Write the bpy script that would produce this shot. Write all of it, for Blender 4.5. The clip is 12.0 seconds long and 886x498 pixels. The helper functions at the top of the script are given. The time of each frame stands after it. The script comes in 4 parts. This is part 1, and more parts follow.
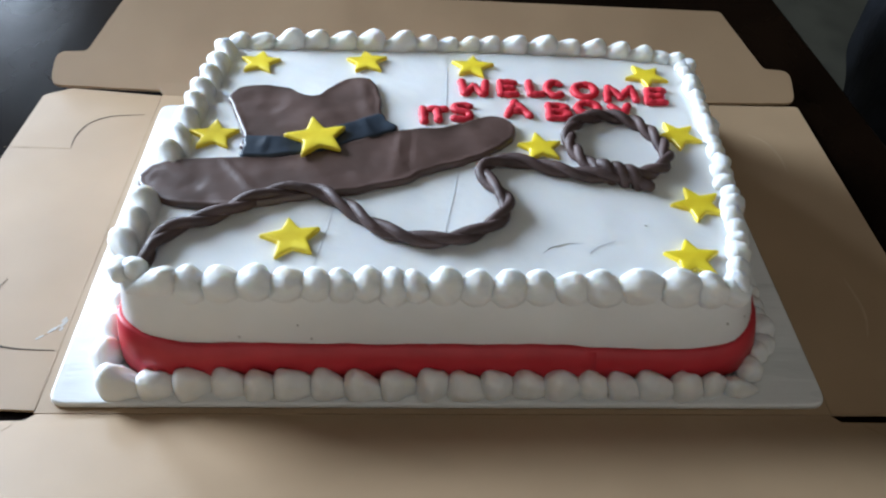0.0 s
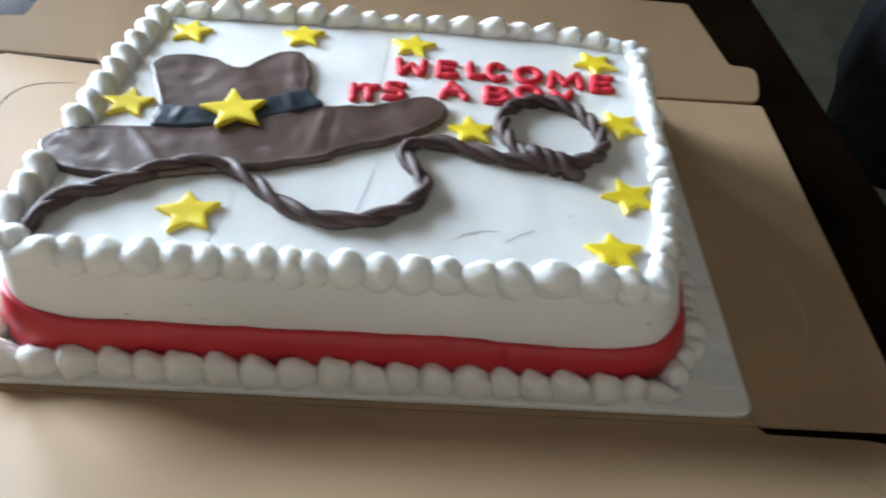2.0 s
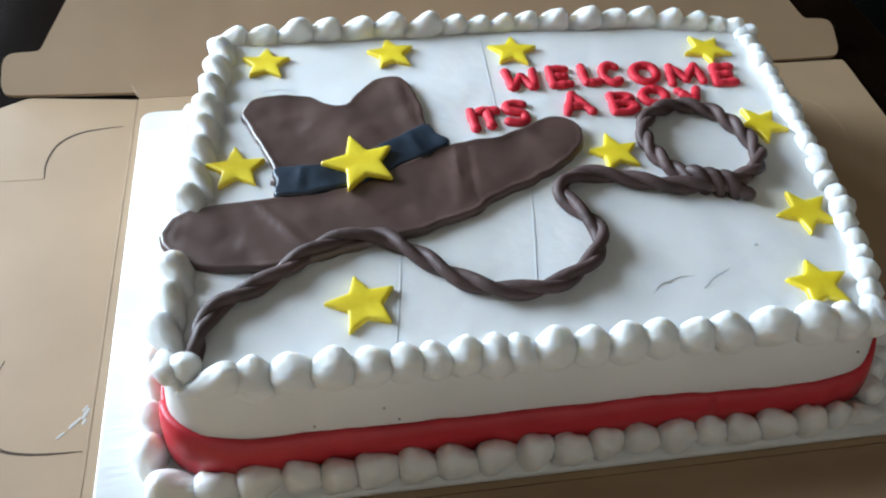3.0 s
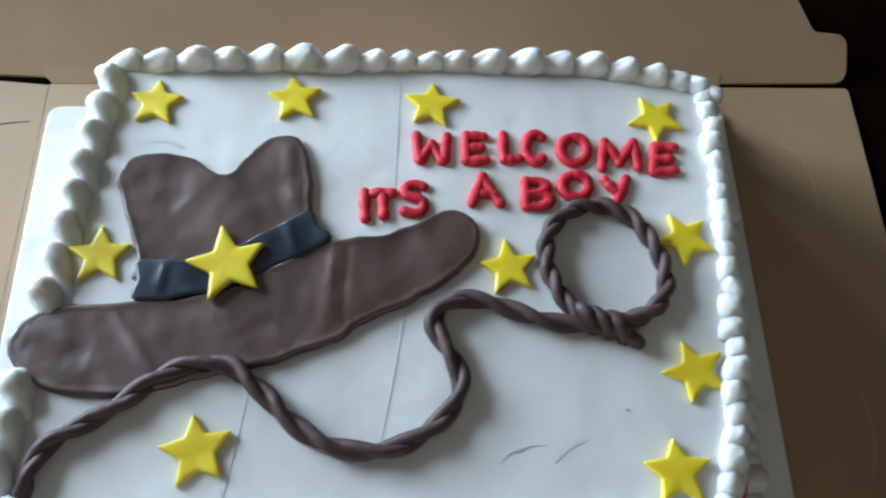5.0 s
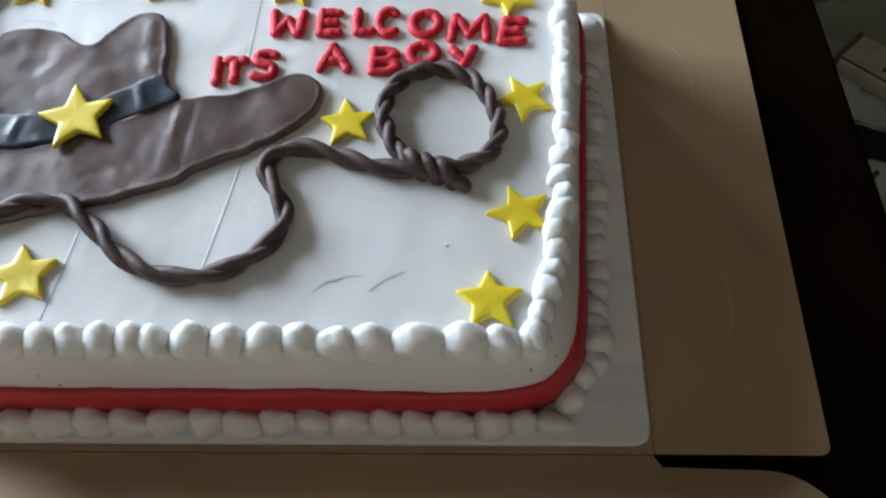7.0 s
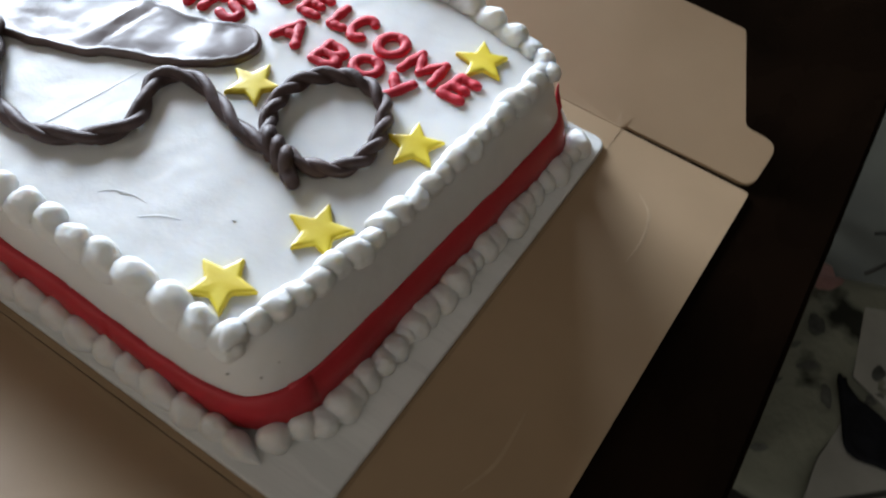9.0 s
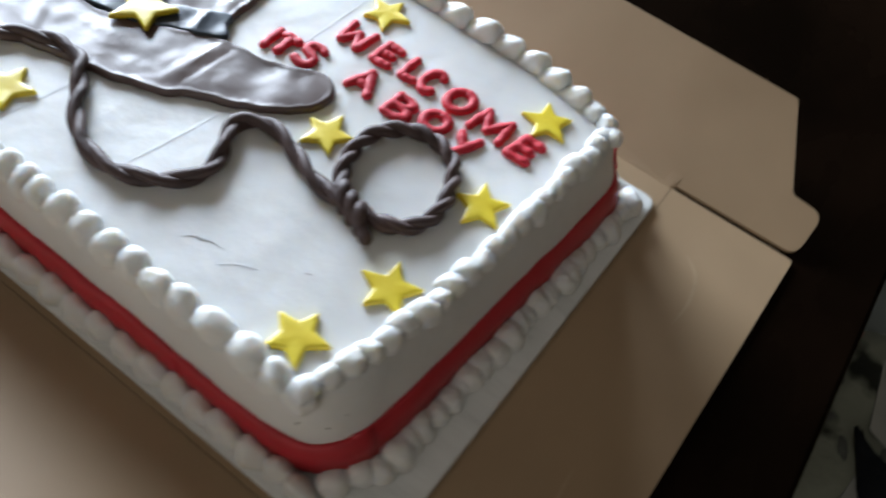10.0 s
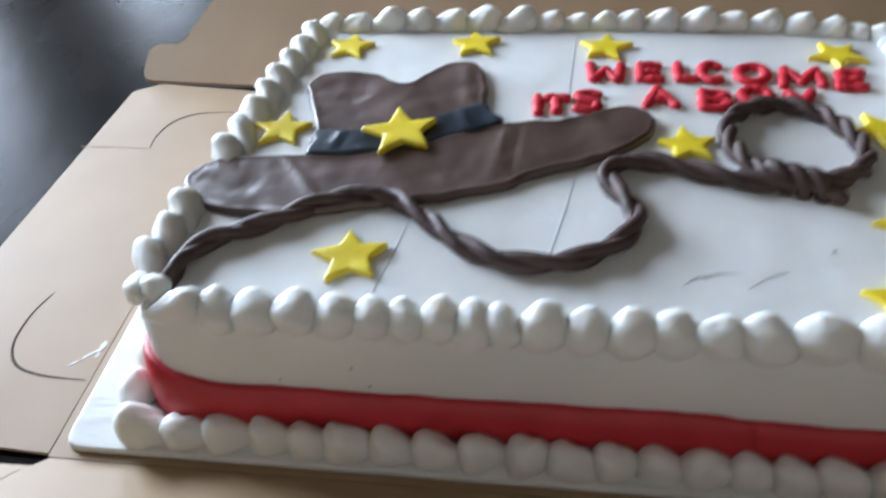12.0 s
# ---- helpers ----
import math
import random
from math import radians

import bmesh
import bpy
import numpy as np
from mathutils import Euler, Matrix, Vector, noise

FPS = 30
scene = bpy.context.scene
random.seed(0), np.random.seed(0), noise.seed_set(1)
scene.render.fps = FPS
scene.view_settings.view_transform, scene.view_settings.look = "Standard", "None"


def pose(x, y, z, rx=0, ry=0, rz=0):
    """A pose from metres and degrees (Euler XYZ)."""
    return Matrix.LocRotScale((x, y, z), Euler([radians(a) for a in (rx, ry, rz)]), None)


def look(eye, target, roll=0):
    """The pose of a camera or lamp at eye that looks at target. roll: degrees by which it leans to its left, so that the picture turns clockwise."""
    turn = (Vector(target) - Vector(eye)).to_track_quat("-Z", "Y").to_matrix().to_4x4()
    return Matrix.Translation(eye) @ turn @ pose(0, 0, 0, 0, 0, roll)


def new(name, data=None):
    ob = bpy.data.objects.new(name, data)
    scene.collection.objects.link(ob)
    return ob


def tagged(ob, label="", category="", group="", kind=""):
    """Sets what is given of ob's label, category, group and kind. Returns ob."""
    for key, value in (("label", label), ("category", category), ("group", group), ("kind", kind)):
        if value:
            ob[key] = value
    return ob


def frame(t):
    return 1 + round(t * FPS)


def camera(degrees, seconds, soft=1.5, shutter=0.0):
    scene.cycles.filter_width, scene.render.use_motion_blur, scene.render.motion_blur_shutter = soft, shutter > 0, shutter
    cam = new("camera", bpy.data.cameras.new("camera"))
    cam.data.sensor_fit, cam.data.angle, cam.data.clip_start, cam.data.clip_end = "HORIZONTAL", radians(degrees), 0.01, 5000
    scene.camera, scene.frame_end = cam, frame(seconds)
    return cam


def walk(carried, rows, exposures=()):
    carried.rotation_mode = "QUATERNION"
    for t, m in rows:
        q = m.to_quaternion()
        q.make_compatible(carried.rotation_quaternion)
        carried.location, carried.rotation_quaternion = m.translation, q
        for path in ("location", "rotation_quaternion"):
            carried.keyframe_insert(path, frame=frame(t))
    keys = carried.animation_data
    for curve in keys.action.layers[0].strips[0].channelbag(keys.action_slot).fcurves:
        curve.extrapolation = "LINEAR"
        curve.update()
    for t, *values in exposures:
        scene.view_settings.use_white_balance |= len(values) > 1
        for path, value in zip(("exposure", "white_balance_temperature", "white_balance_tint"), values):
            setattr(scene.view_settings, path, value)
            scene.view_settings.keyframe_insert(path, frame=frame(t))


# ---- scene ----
cam = camera(55.7, 12.0, soft=2.05, shutter=0.4)
PATH = [
    (0, (-0.027, -0.487, 1.193), (0.063, 0.98, -0.164), 3.0),
    (0.5, (0.03, -0.492, 1.174), (0.082, 0.977, -0.182), 1.8),
    (1, (0.093, -0.487, 1.164), (0.146, 0.99, -0.184), 1.6),
    (1.5, (0.105, -0.489, 1.168), (0.182, 0.988, -0.178), 3.5),
    (2, (0.033, -0.471, 1.168), (0.109, 0.996, -0.19), 5.2),
    (2.5, (-0.079, -0.422, 1.183), (0.083, 0.975, -0.24), 5.1),
    (2.7, (-0.11, -0.395, 1.187), (0.123, 0.956, -0.269), 4.4),
    (4.3, (-0.073, -0.294, 1.234), (0.189, 0.74, -0.457), 4.7),
    (4.5, (-0.046, -0.264, 1.252), (0.089, 0.718, -0.485), 2.5),
    (5, (0.013, -0.188, 1.281), (0.089, 0.65, -0.534), 4.6),
    (5.5, (0.069, -0.175, 1.29), (0.169, 0.602, -0.55), 7.6),
    (6, (0.121, -0.19, 1.291), (0.187, 0.59, -0.55), 5.1),
    (6.5, (0.14, -0.242, 1.274), (0.112, 0.612, -0.534), -1.5),
    (6.7, (0.129, -0.275, 1.258), (0.091, 0.629, -0.525), -3.0),
    (8.3, (0.256, -0.333, 1.195), (0.077, 0.755, -0.474), 8.8),
    (8.5, (0.277, -0.319, 1.201), (-0.008, 0.745, -0.469), 6.8),
    (9, (0.350, -0.253, 1.200), (-0.200, 0.763, -0.433), 6.6),
    (9.5, (0.360, -0.221, 1.220), (-0.245, 0.764, -0.410), 10.4),
    (10, (0.304, -0.258, 1.233), (-0.232, 0.746, -0.412), 10.5),
    (10.5, (0.206, -0.339, 1.236), (-0.248, 0.696, -0.415), 0.2),
    (11, (0.12, -0.332, 1.24), (-0.157, 0.832, -0.362), 2.1),
    (11.5, (0.075, -0.353, 1.196), (-0.253, 1.013, -0.227), -2.8),
    (12, (0.007, -0.39, 1.11), (-0.289, 1.082, -0.212), -5.4),
]
walk(cam, [(t, look(eye, target, roll)) for t, eye, target, roll in PATH],
     exposures=[(0.0, -0.10, 5950, 13), (1.0, -0.10, 6100, 13), (1.5, 0.02, 6250, 13), (2.0, 0.10, 6150, 12), (2.7, -0.08, 6050, 11), (4.5, -0.38, 6000, 9), (5.0, -0.48, 5950, 9), (6.5, -0.42, 6200, 13),
                (8.5, 0.0, 6350, 16), (9.5, -0.14, 6300, 16), (10.5, -0.12, 6200, 13), (11.5, -0.30, 5850, 12), (12.0, -0.30, 6050, 15)])

# ---- light ----
world = bpy.data.worlds.new("world")
scene.world = world
world.use_nodes = True
wn = world.node_tree.nodes
sky = wn.new("ShaderNodeTexSky")
sky.sky_type, sky.sun_disc = "NISHITA", False
sky.sun_elevation, sky.sun_rotation = radians(35), radians(-60)
wn["Background"].inputs["Strength"].default_value = 0.1
world.node_tree.links.new(sky.outputs[0], wn["Background"].inputs["Color"])

WIN_X, WIN_Z0, WIN_Z1 = -1.35, 0.92, 1.78
WINDOWS = ((0.38, 1.26), (1.86, 2.46))
for win_y0, win_y1 in WINDOWS:
    daylight = bpy.data.lights.new("window_daylight", "AREA")
    daylight.shape, daylight.size, daylight.size_y = "RECTANGLE", WIN_Z1 - WIN_Z0, win_y1 - win_y0
    daylight.energy, daylight.color = 124.0 * (win_y1 - win_y0), (0.77, 0.90, 1.0)
    lamp = new("window_daylight", daylight)
    win_mid = Vector((WIN_X - 0.02, (win_y0 + win_y1) / 2, (WIN_Z0 + WIN_Z1) / 2))
    lamp.matrix_world = look(win_mid, win_mid + Vector((1, 0, 0)))


# ---- materials ----
def mat(name, dark, light, rough=0.5, scale=30.0, detail=6.0, bumps=(), metal=0.0, coat=0.0, sss=0.0, stretch=(1, 1, 1), vary=0.0, spec=0.5, lo=0.35, hi=0.65, fine=3.0):
    """A principled surface: colour between two tones by noise, roughness varied, and bumps of (scale, depth in metres)."""
    m = bpy.data.materials.new(name)
    m.use_nodes = True
    n, l = m.node_tree.nodes, m.node_tree.links
    p = n["Principled BSDF"]
    co = n.new("ShaderNodeTexCoord")
    mp = n.new("ShaderNodeMapping")
    mp.inputs["Scale"].default_value = stretch
    l.new(co.outputs["Object"], mp.inputs["Vector"])
    nz = n.new("ShaderNodeTexNoise")
    nz.inputs["Scale"].default_value, nz.inputs["Detail"].default_value = scale, detail
    l.new(mp.outputs[0], nz.inputs["Vector"])
    rp = n.new("ShaderNodeValToRGB")
    rp.color_ramp.elements[0].position, rp.color_ramp.elements[1].position = lo, hi
    rp.color_ramp.elements[0].color, rp.color_ramp.elements[1].color = (*dark, 1), (*light, 1)
    l.new(nz.outputs["Fac"], rp.inputs["Fac"])
    out = rp.outputs["Color"]
    if vary:
        info = n.new("ShaderNodeObjectInfo")
        hsv = n.new("ShaderNodeHueSaturation")
        rng = n.new("ShaderNodeMapRange")
        rng.inputs["To Min"].default_value, rng.inputs["To Max"].default_value = 1 - vary, 1 + vary * 0.4
        l.new(info.outputs["Random"], rng.inputs["Value"])
        l.new(rng.outputs[0], hsv.inputs["Value"])
        l.new(out, hsv.inputs["Color"])
        out = hsv.outputs["Color"]
    l.new(out, p.inputs["Base Color"])
    rr = n.new("ShaderNodeMapRange")
    rr.inputs["To Min"].default_value, rr.inputs["To Max"].default_value = max(0.02, rough - 0.07), min(1, rough + 0.07)
    l.new(nz.outputs["Fac"], rr.inputs["Value"])
    l.new(rr.outputs[0], p.inputs["Roughness"])
    p.inputs["Metallic"].default_value, p.inputs["Coat Weight"].default_value = metal, coat
    p.inputs["Specular IOR Level"].default_value = spec
    if sss:
        p.inputs["Subsurface Weight"].default_value, p.inputs["Subsurface Scale"].default_value = sss, 0.006
        p.inputs["Subsurface Radius"].default_value = (1.0, 0.9, 0.78)
    last = None
    for k, (bs, depth) in enumerate(bumps):
        bz = n.new("ShaderNodeTexNoise")
        bz.inputs["Scale"].default_value, bz.inputs["Detail"].default_value = bs, fine
        l.new(mp.outputs[0], bz.inputs["Vector"])
        b = n.new("ShaderNodeBump")
        b.inputs["Distance"].default_value, b.inputs["Strength"].default_value = depth, 1.0
        l.new(bz.outputs["Fac"], b.inputs["Height"])
        if last:
            l.new(last.outputs[0], b.inputs["Normal"])
        last = b
    if last:
        l.new(last.outputs[0], p.inputs["Normal"])
    return m


ICING = mat("icing", (0.77, 0.77, 0.75), (0.83, 0.83, 0.815), 0.42, 14, 4, ((18, 0.0019), (70, 0.0005), (600, 0.00005)), sss=0.6)
PIPING = mat("piped_icing", (0.77, 0.77, 0.745), (0.83, 0.83, 0.81), 0.55, 60, 4, ((80, 0.0006), (260, 0.0004), (900, 0.00006)), vary=0.03, sss=1.0)
RED_BAND = mat("red_fondant", (0.46, 0.018, 0.028), (0.54, 0.028, 0.04), 0.45, 40, 5, ((30, 0.001), (500, 0.00006)))
RED_GEL = mat("red_letter_icing", (0.56, 0.018, 0.035), (0.68, 0.035, 0.055), 0.55, 80, 4, ((90, 0.0012), (260, 0.0005)), vary=0.05, spec=0.35)
YELLOW = mat("yellow_fondant", (0.84, 0.62, 0.012), (0.92, 0.73, 0.03), 0.38, 70, 4, ((60, 0.0004), (500, 0.00006)), vary=0.05, spec=0.9)
BROWN = mat("brown_fondant", (0.066, 0.036, 0.029), (0.108, 0.060, 0.049), 0.40, 22, 5, ((9, 0.010), (24, 0.0030), (60, 0.0006)), spec=0.85, fine=2.0)
ROPE = mat("rope_fondant", (0.055, 0.033, 0.030), (0.095, 0.058, 0.052), 0.58, 60, 5, ((140, 0.0009),), spec=0.42)
NAVY = mat("navy_fondant", (0.012, 0.020, 0.032), (0.028, 0.042, 0.062), 0.34, 40, 5, ((30, 0.003), (120, 0.0002)), fine=1.5)
CARD = mat("kraft_card", (0.325, 0.217, 0.122), (0.405, 0.275, 0.158), 0.56, 7, 9, ((5, 0.004), (700, 0.00008)), spec=0.5, lo=0.3, hi=0.7)
# lighter than the card: the highlight along an embossed crease, as colour
CREASE_LIT = mat("lit_card_crease", (0.36, 0.25, 0.15), (0.43, 0.305, 0.185), 0.5, 60, 3)
CARD_DARK = mat("cut_card_edge", (0.05, 0.032, 0.02), (0.08, 0.05, 0.03), 0.9, 200, 3)
CREASE = mat("card_crease", (0.29, 0.192, 0.107), (0.36, 0.243, 0.138), 0.7, 60, 3)
BOARD = mat("cake_board_paper", (0.72, 0.73, 0.71), (0.80, 0.80, 0.78), 0.28, 20, 4, ((60, 0.0012), (250, 0.0002)), stretch=(0.25, 1.4, 1), coat=0.2)
TABLE = mat("dark_table_wood", (0.0026, 0.0014, 0.0007), (0.0068, 0.0034, 0.0018), 0.27, 9, 8, ((7, 0.0014), (90, 0.00010), (420, 0.00010)), stretch=(1.0, 0.6, 1), spec=0.02)
CRACK = mat("icing_crack", (0.50, 0.49, 0.47), (0.60, 0.59, 0.57), 0.7, 200, 3)
CRUMB = mat("cracked_icing", (0.42, 0.40, 0.38), (0.54, 0.52, 0.50), 0.7, 200, 3)
# unseen ceiling and west wall: dull warm tone holds the bounced light down
DIM_FILL = mat("dim_fill_tone", (0.105, 0.083, 0.058), (0.130, 0.104, 0.074), 0.8, 6, 6, ((40, 0.001),))
# unseen south wall: bright warm reflector for the cake's front face
BOUNCE = mat("warm_bounce_tone", (0.67, 0.55, 0.43), (0.73, 0.61, 0.48), 0.8, 6, 6, ((40, 0.001),))
# unseen east and north walls: dark so the right side gets little fill
FILL_KILLER = mat("fill_killing_tone", (0.046, 0.032, 0.016), (0.064, 0.045, 0.024), 0.85, 6, 6, ((40, 0.001),))
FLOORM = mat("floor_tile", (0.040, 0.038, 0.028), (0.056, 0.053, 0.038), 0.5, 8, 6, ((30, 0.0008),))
BLACKWOOD = mat("black_chair_wood", (0.006, 0.005, 0.005), (0.014, 0.011, 0.010), 0.5, 30, 6, ((60, 0.0006),), stretch=(1, 6, 1))
COAT = mat("black_cloth", (0.006, 0.007, 0.009), (0.013, 0.014, 0.018), 0.95, 40, 6, ((70, 0.003), (600, 0.0002)), spec=0.2)
CLOTH = mat("grey_cloth", (0.03, 0.032, 0.025), (0.27, 0.28, 0.22), 0.8, 10, 4, ((60, 0.003), (700, 0.0003)), spec=0.2, lo=0.37, hi=0.44)
PAPER = mat("printed_paper", (0.36, 0.36, 0.32), (0.44, 0.44, 0.40), 0.7, 20, 4, ((30, 0.002),))
PINK = mat("pink_print", (0.36, 0.19, 0.17), (0.46, 0.27, 0.24), 0.7, 30, 4)
FADED = mat("faded_print", (0.06, 0.063, 0.056), (0.14, 0.145, 0.125), 0.7, 60, 4)
INK = mat("dark_print", (0.02, 0.022, 0.02), (0.05, 0.05, 0.045), 0.7, 30, 4)
BROWN_PRINT = mat("brown_print", (0.07, 0.045, 0.02), (0.11, 0.07, 0.032), 0.6, 60, 4)
# clear tape has no pale colour of its own: this one paints its glints
TAPE_GLINT = mat("clear_tape_glint", (0.50, 0.48, 0.44), (0.60, 0.58, 0.54), 0.2, 80, 3, spec=0.7)
PACK = mat("beige_packet", (0.34, 0.31, 0.24), (0.44, 0.41, 0.33), 0.5, 40, 5, ((50, 0.001),))
FRAME = mat("white_frame", (0.6, 0.6, 0.58), (0.7, 0.7, 0.68), 0.5, 20, 4)
GLASS = bpy.data.materials.new("window_glass")
GLASS.use_nodes = True
_g = GLASS.node_tree.nodes["Principled BSDF"]
_g.inputs["Transmission Weight"].default_value, _g.inputs["Roughness"].default_value = 1.0, 0.0


# ---- mesh helpers ----
def empty(name, place=(0, 0, 0), label="", category="", group="", kind=""):
    ob = new(name)
    ob.location = place
    ob.empty_display_size = 0.02
    return tagged(ob, label, category, group, kind)


def mesh_of(bm, name, material, smooth=True):
    bmesh.ops.recalc_face_normals(bm, faces=bm.faces)
    me = bpy.data.meshes.new(name)
    bm.to_mesh(me)
    bm.free()
    me.materials.append(material)
    for f in me.polygons:
        f.use_smooth = smooth
    return me


def part(name, bm, material, parent=None, label="", smooth=True):
    ob = new(name, mesh_of(bm, name, material, smooth))
    ob.parent = parent
    return tagged(ob, label)


def shared(name, me, parent, m):
    ob = new(name, me)
    ob.parent = parent
    ob.matrix_basis = m
    return ob


def box(bm, x0, x1, y0, y1, z0, z1, bevel=0.0):
    v = [bm.verts.new((x, y, z)) for x in (x0, x1) for y in (y0, y1) for z in (z0, z1)]
    fs = [bm.faces.new([v[i] for i in q]) for q in ((0, 1, 3, 2), (4, 6, 7, 5), (0, 4, 5, 1), (2, 3, 7, 6), (0, 2, 6, 4), (1, 5, 7, 3))]
    if bevel:
        bmesh.ops.bevel(bm, geom=list({e for f in fs for e in f.edges}), offset=bevel, segments=2, affect="EDGES", profile=0.5)
    return bm


def spline(points, step=0.002, closed=False):
    """Catmull-Rom curve through points, resampled about evenly."""
    p = [Vector(q) for q in points]
    n = len(p)
    out = []
    for i in range(n if closed else n - 1):
        a, b, c, d = (p[(i + k) % n] if closed else p[min(max(i + k, 0), n - 1)] for k in (-1, 0, 1, 2))
        m = max(2, int((c - b).length / step))
        for j in range(m):
            t = j / m
            out.append(0.5 * (2 * b + (c - a) * t + (2 * a - 5 * b + 4 * c - d) * t * t + (3 * b - a - 3 * c + d) * t ** 3))
    if not closed:
        out.append(p[-1].copy())
    return out


def tube(bm, pts, radius, sides=8, closed=False, flat=1.0):
    """A round strand along pts with rounded ends; radius a number or a function of 0..1."""
    r = radius if callable(radius) else (lambda t: radius)
    n = len(pts)
    path, radii = [], []
    for i, q in enumerate(pts):
        path.append(q)
        radii.append(r(i / max(1, n - 1)))
    if not closed:
        head, tail = (pts[0] - pts[1]).normalized(), (pts[-1] - pts[-2]).normalized()
        r0, r1 = radii[0], radii[-1]
        caps = ((1.0, 0.05), (0.9, 0.45), (0.6, 0.8))
        path = [pts[0] + head * r0 * a for a, _ in caps] + path + [pts[-1] + tail * r1 * a for a, _ in reversed(caps)]
        radii = [r0 * b for _, b in caps] + radii + [r1 * b for _, b in reversed(caps)]
    n = len(path)
    rings = []
    for i, q in enumerate(path):
        t = (path[(i + 1) % n] - path[i - 1]) if closed else (path[min(i + 1, n - 1)] - path[max(i - 1, 0)])
        t.normalize()
        s = t.cross(Vector((0, 0, 1)))
        s = s.normalized() if s.length > 1e-4 else Vector((1, 0, 0))
        u = s.cross(t)
        rings.append([bm.verts.new(q + radii[i] * (math.cos(a) * s + math.sin(a) * flat * u)) for a in (2 * math.pi * k / sides for k in range(sides))])
    for i in range(n if closed else n - 1):
        a, b = rings[i], rings[(i + 1) % n]
        for k in range(sides):
            bm.faces.new((a[k], a[(k + 1) % sides], b[(k + 1) % sides], b[k]))
    if not closed:
        bm.faces.new(rings[0])
        bm.faces.new(list(reversed(rings[-1])))
    return bm


def shrink(pts, d):
    """Offsets a closed counter-clockwise outline inwards by d."""
    n, out = len(pts), []
    for i in range(n):
        t = pts[(i + 1) % n] - pts[i - 1]
        nn = Vector((-t.y, t.x)).normalized()
        out.append(pts[i] + nn * d)
    return out


def area(pts):
    return sum(pts[i - 1].x * pts[i].y - pts[i].x * pts[i - 1].y for i in range(len(pts)))


def slice_up(bm, dx, dy, faces=None):
    """Cuts a flat mesh along a grid, so that it can be bent."""
    faces = list(bm.faces) if faces is None else faces
    cuts = []
    for axis, d in ((0, dx), (1, dy)):
        cs = [v.co[axis] for f in faces for v in f.verts]
        k = math.floor(min(cs) / d) + 1
        while k * d < max(cs):
            cuts.append((axis, k * d))
            k += 1
    geom = list({x for f in faces for x in (f, *f.edges, *f.verts)})
    for axis, c in cuts:
        no = Vector((1, 0, 0)) if axis == 0 else Vector((0, 1, 0))
        geom = bmesh.ops.bisect_plane(bm, geom=[g for g in geom if g.is_valid], dist=1e-6, plane_co=no * c, plane_no=no)["geom"]
    return [g for g in geom if g.is_valid]


def plate(bm, outline, z0, thick, edge=0.0015, rim=0.0, lift=None, grid=0.0):
    """A rolled-out sheet with rounded edges over an outline in x, y."""
    pts = [Vector(q[:2]) for q in outline]
    if area(pts) < 0:
        pts.reverse()
    h = lift or (lambda x, y: 0.0)
    levels = [(0, 0), (-edge * 0.25, 0.35 * thick), (edge * 0.15, 0.75 * thick), (edge * 0.8, thick * 0.97 + rim * 0.6), (edge * 1.6, thick + rim), (edge * 3.0, thick)]
    loops = []
    for d, z in levels:
        loops.append([bm.verts.new((q.x, q.y, z0 + z + h(q.x, q.y))) for q in shrink(pts, d)])
    n = len(pts)
    for a, b in zip(loops, loops[1:]):
        for k in range(n):
            bm.faces.new((a[k], a[(k + 1) % n], b[(k + 1) % n], b[k]))
    filled = bmesh.ops.triangle_fill(bm, use_beauty=True, edges=[bm.edges.get((loops[-1][k], loops[-1][(k + 1) % n])) for k in range(n)])
    bm.faces.new(list(reversed(loops[0])))
    if grid:
        for g in slice_up(bm, grid, grid, [f for f in filled["geom"] if isinstance(f, bmesh.types.BMFace)]):
            if isinstance(g, bmesh.types.BMVert):
                g.co.z = z0 + thick + h(g.co.x, g.co.y)
    return bm


def aim(place, axis, up=(0, 0, 1), scale=(1, 1, 1)):
    """A pose whose local x runs along axis, with z as near to up as it goes."""
    x = Vector(axis).normalized()
    y = Vector(up).cross(x).normalized()
    z = x.cross(y)
    return Matrix.LocRotScale(Vector(place), Matrix((x, y, z)).transposed().to_quaternion(), Vector(scale))


# ---- the room: walls and ceiling are unseen, their tones set the fill light ----
def wall(name, x0, x1, y0, y1, z0, z1, material=DIM_FILL):
    ob = part(name, box(bmesh.new(), x0, x1, y0, y1, z0, z1), material, smooth=False)
    return tagged(ob, "added unseen room wall, toned to set the fill light", "wall", kind="structure")


RX0, RX1, RY0, RY1, RZ = -1.35, 2.6, -1.13, 2.6, 2.5
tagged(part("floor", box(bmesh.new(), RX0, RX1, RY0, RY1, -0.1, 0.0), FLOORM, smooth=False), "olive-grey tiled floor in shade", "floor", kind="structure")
tagged(part("ceiling", box(bmesh.new(), RX0, RX1, RY0, RY1, RZ, RZ + 0.1), DIM_FILL, smooth=False), "added unseen ceiling, toned dull to hold down the fill light", "ceiling", kind="structure")
wall("wall_east", RX1, RX1 + 0.12, RY0, RY1, 0, RZ, FILL_KILLER)
wall("wall_north", RX0, RX1, RY1, RY1 + 0.12, 0, RZ, FILL_KILLER)
wall("bounce_wall_south", RX0, RX1, RY0 - 0.12, RY0, 0, RZ, BOUNCE)
bmw = bmesh.new()
for y0, y1 in zip((RY0, *(w[1] for w in WINDOWS)), (*(w[0] for w in WINDOWS), RY1)):
    box(bmw, RX0 - 0.12, RX0, y0, y1, 0, RZ)
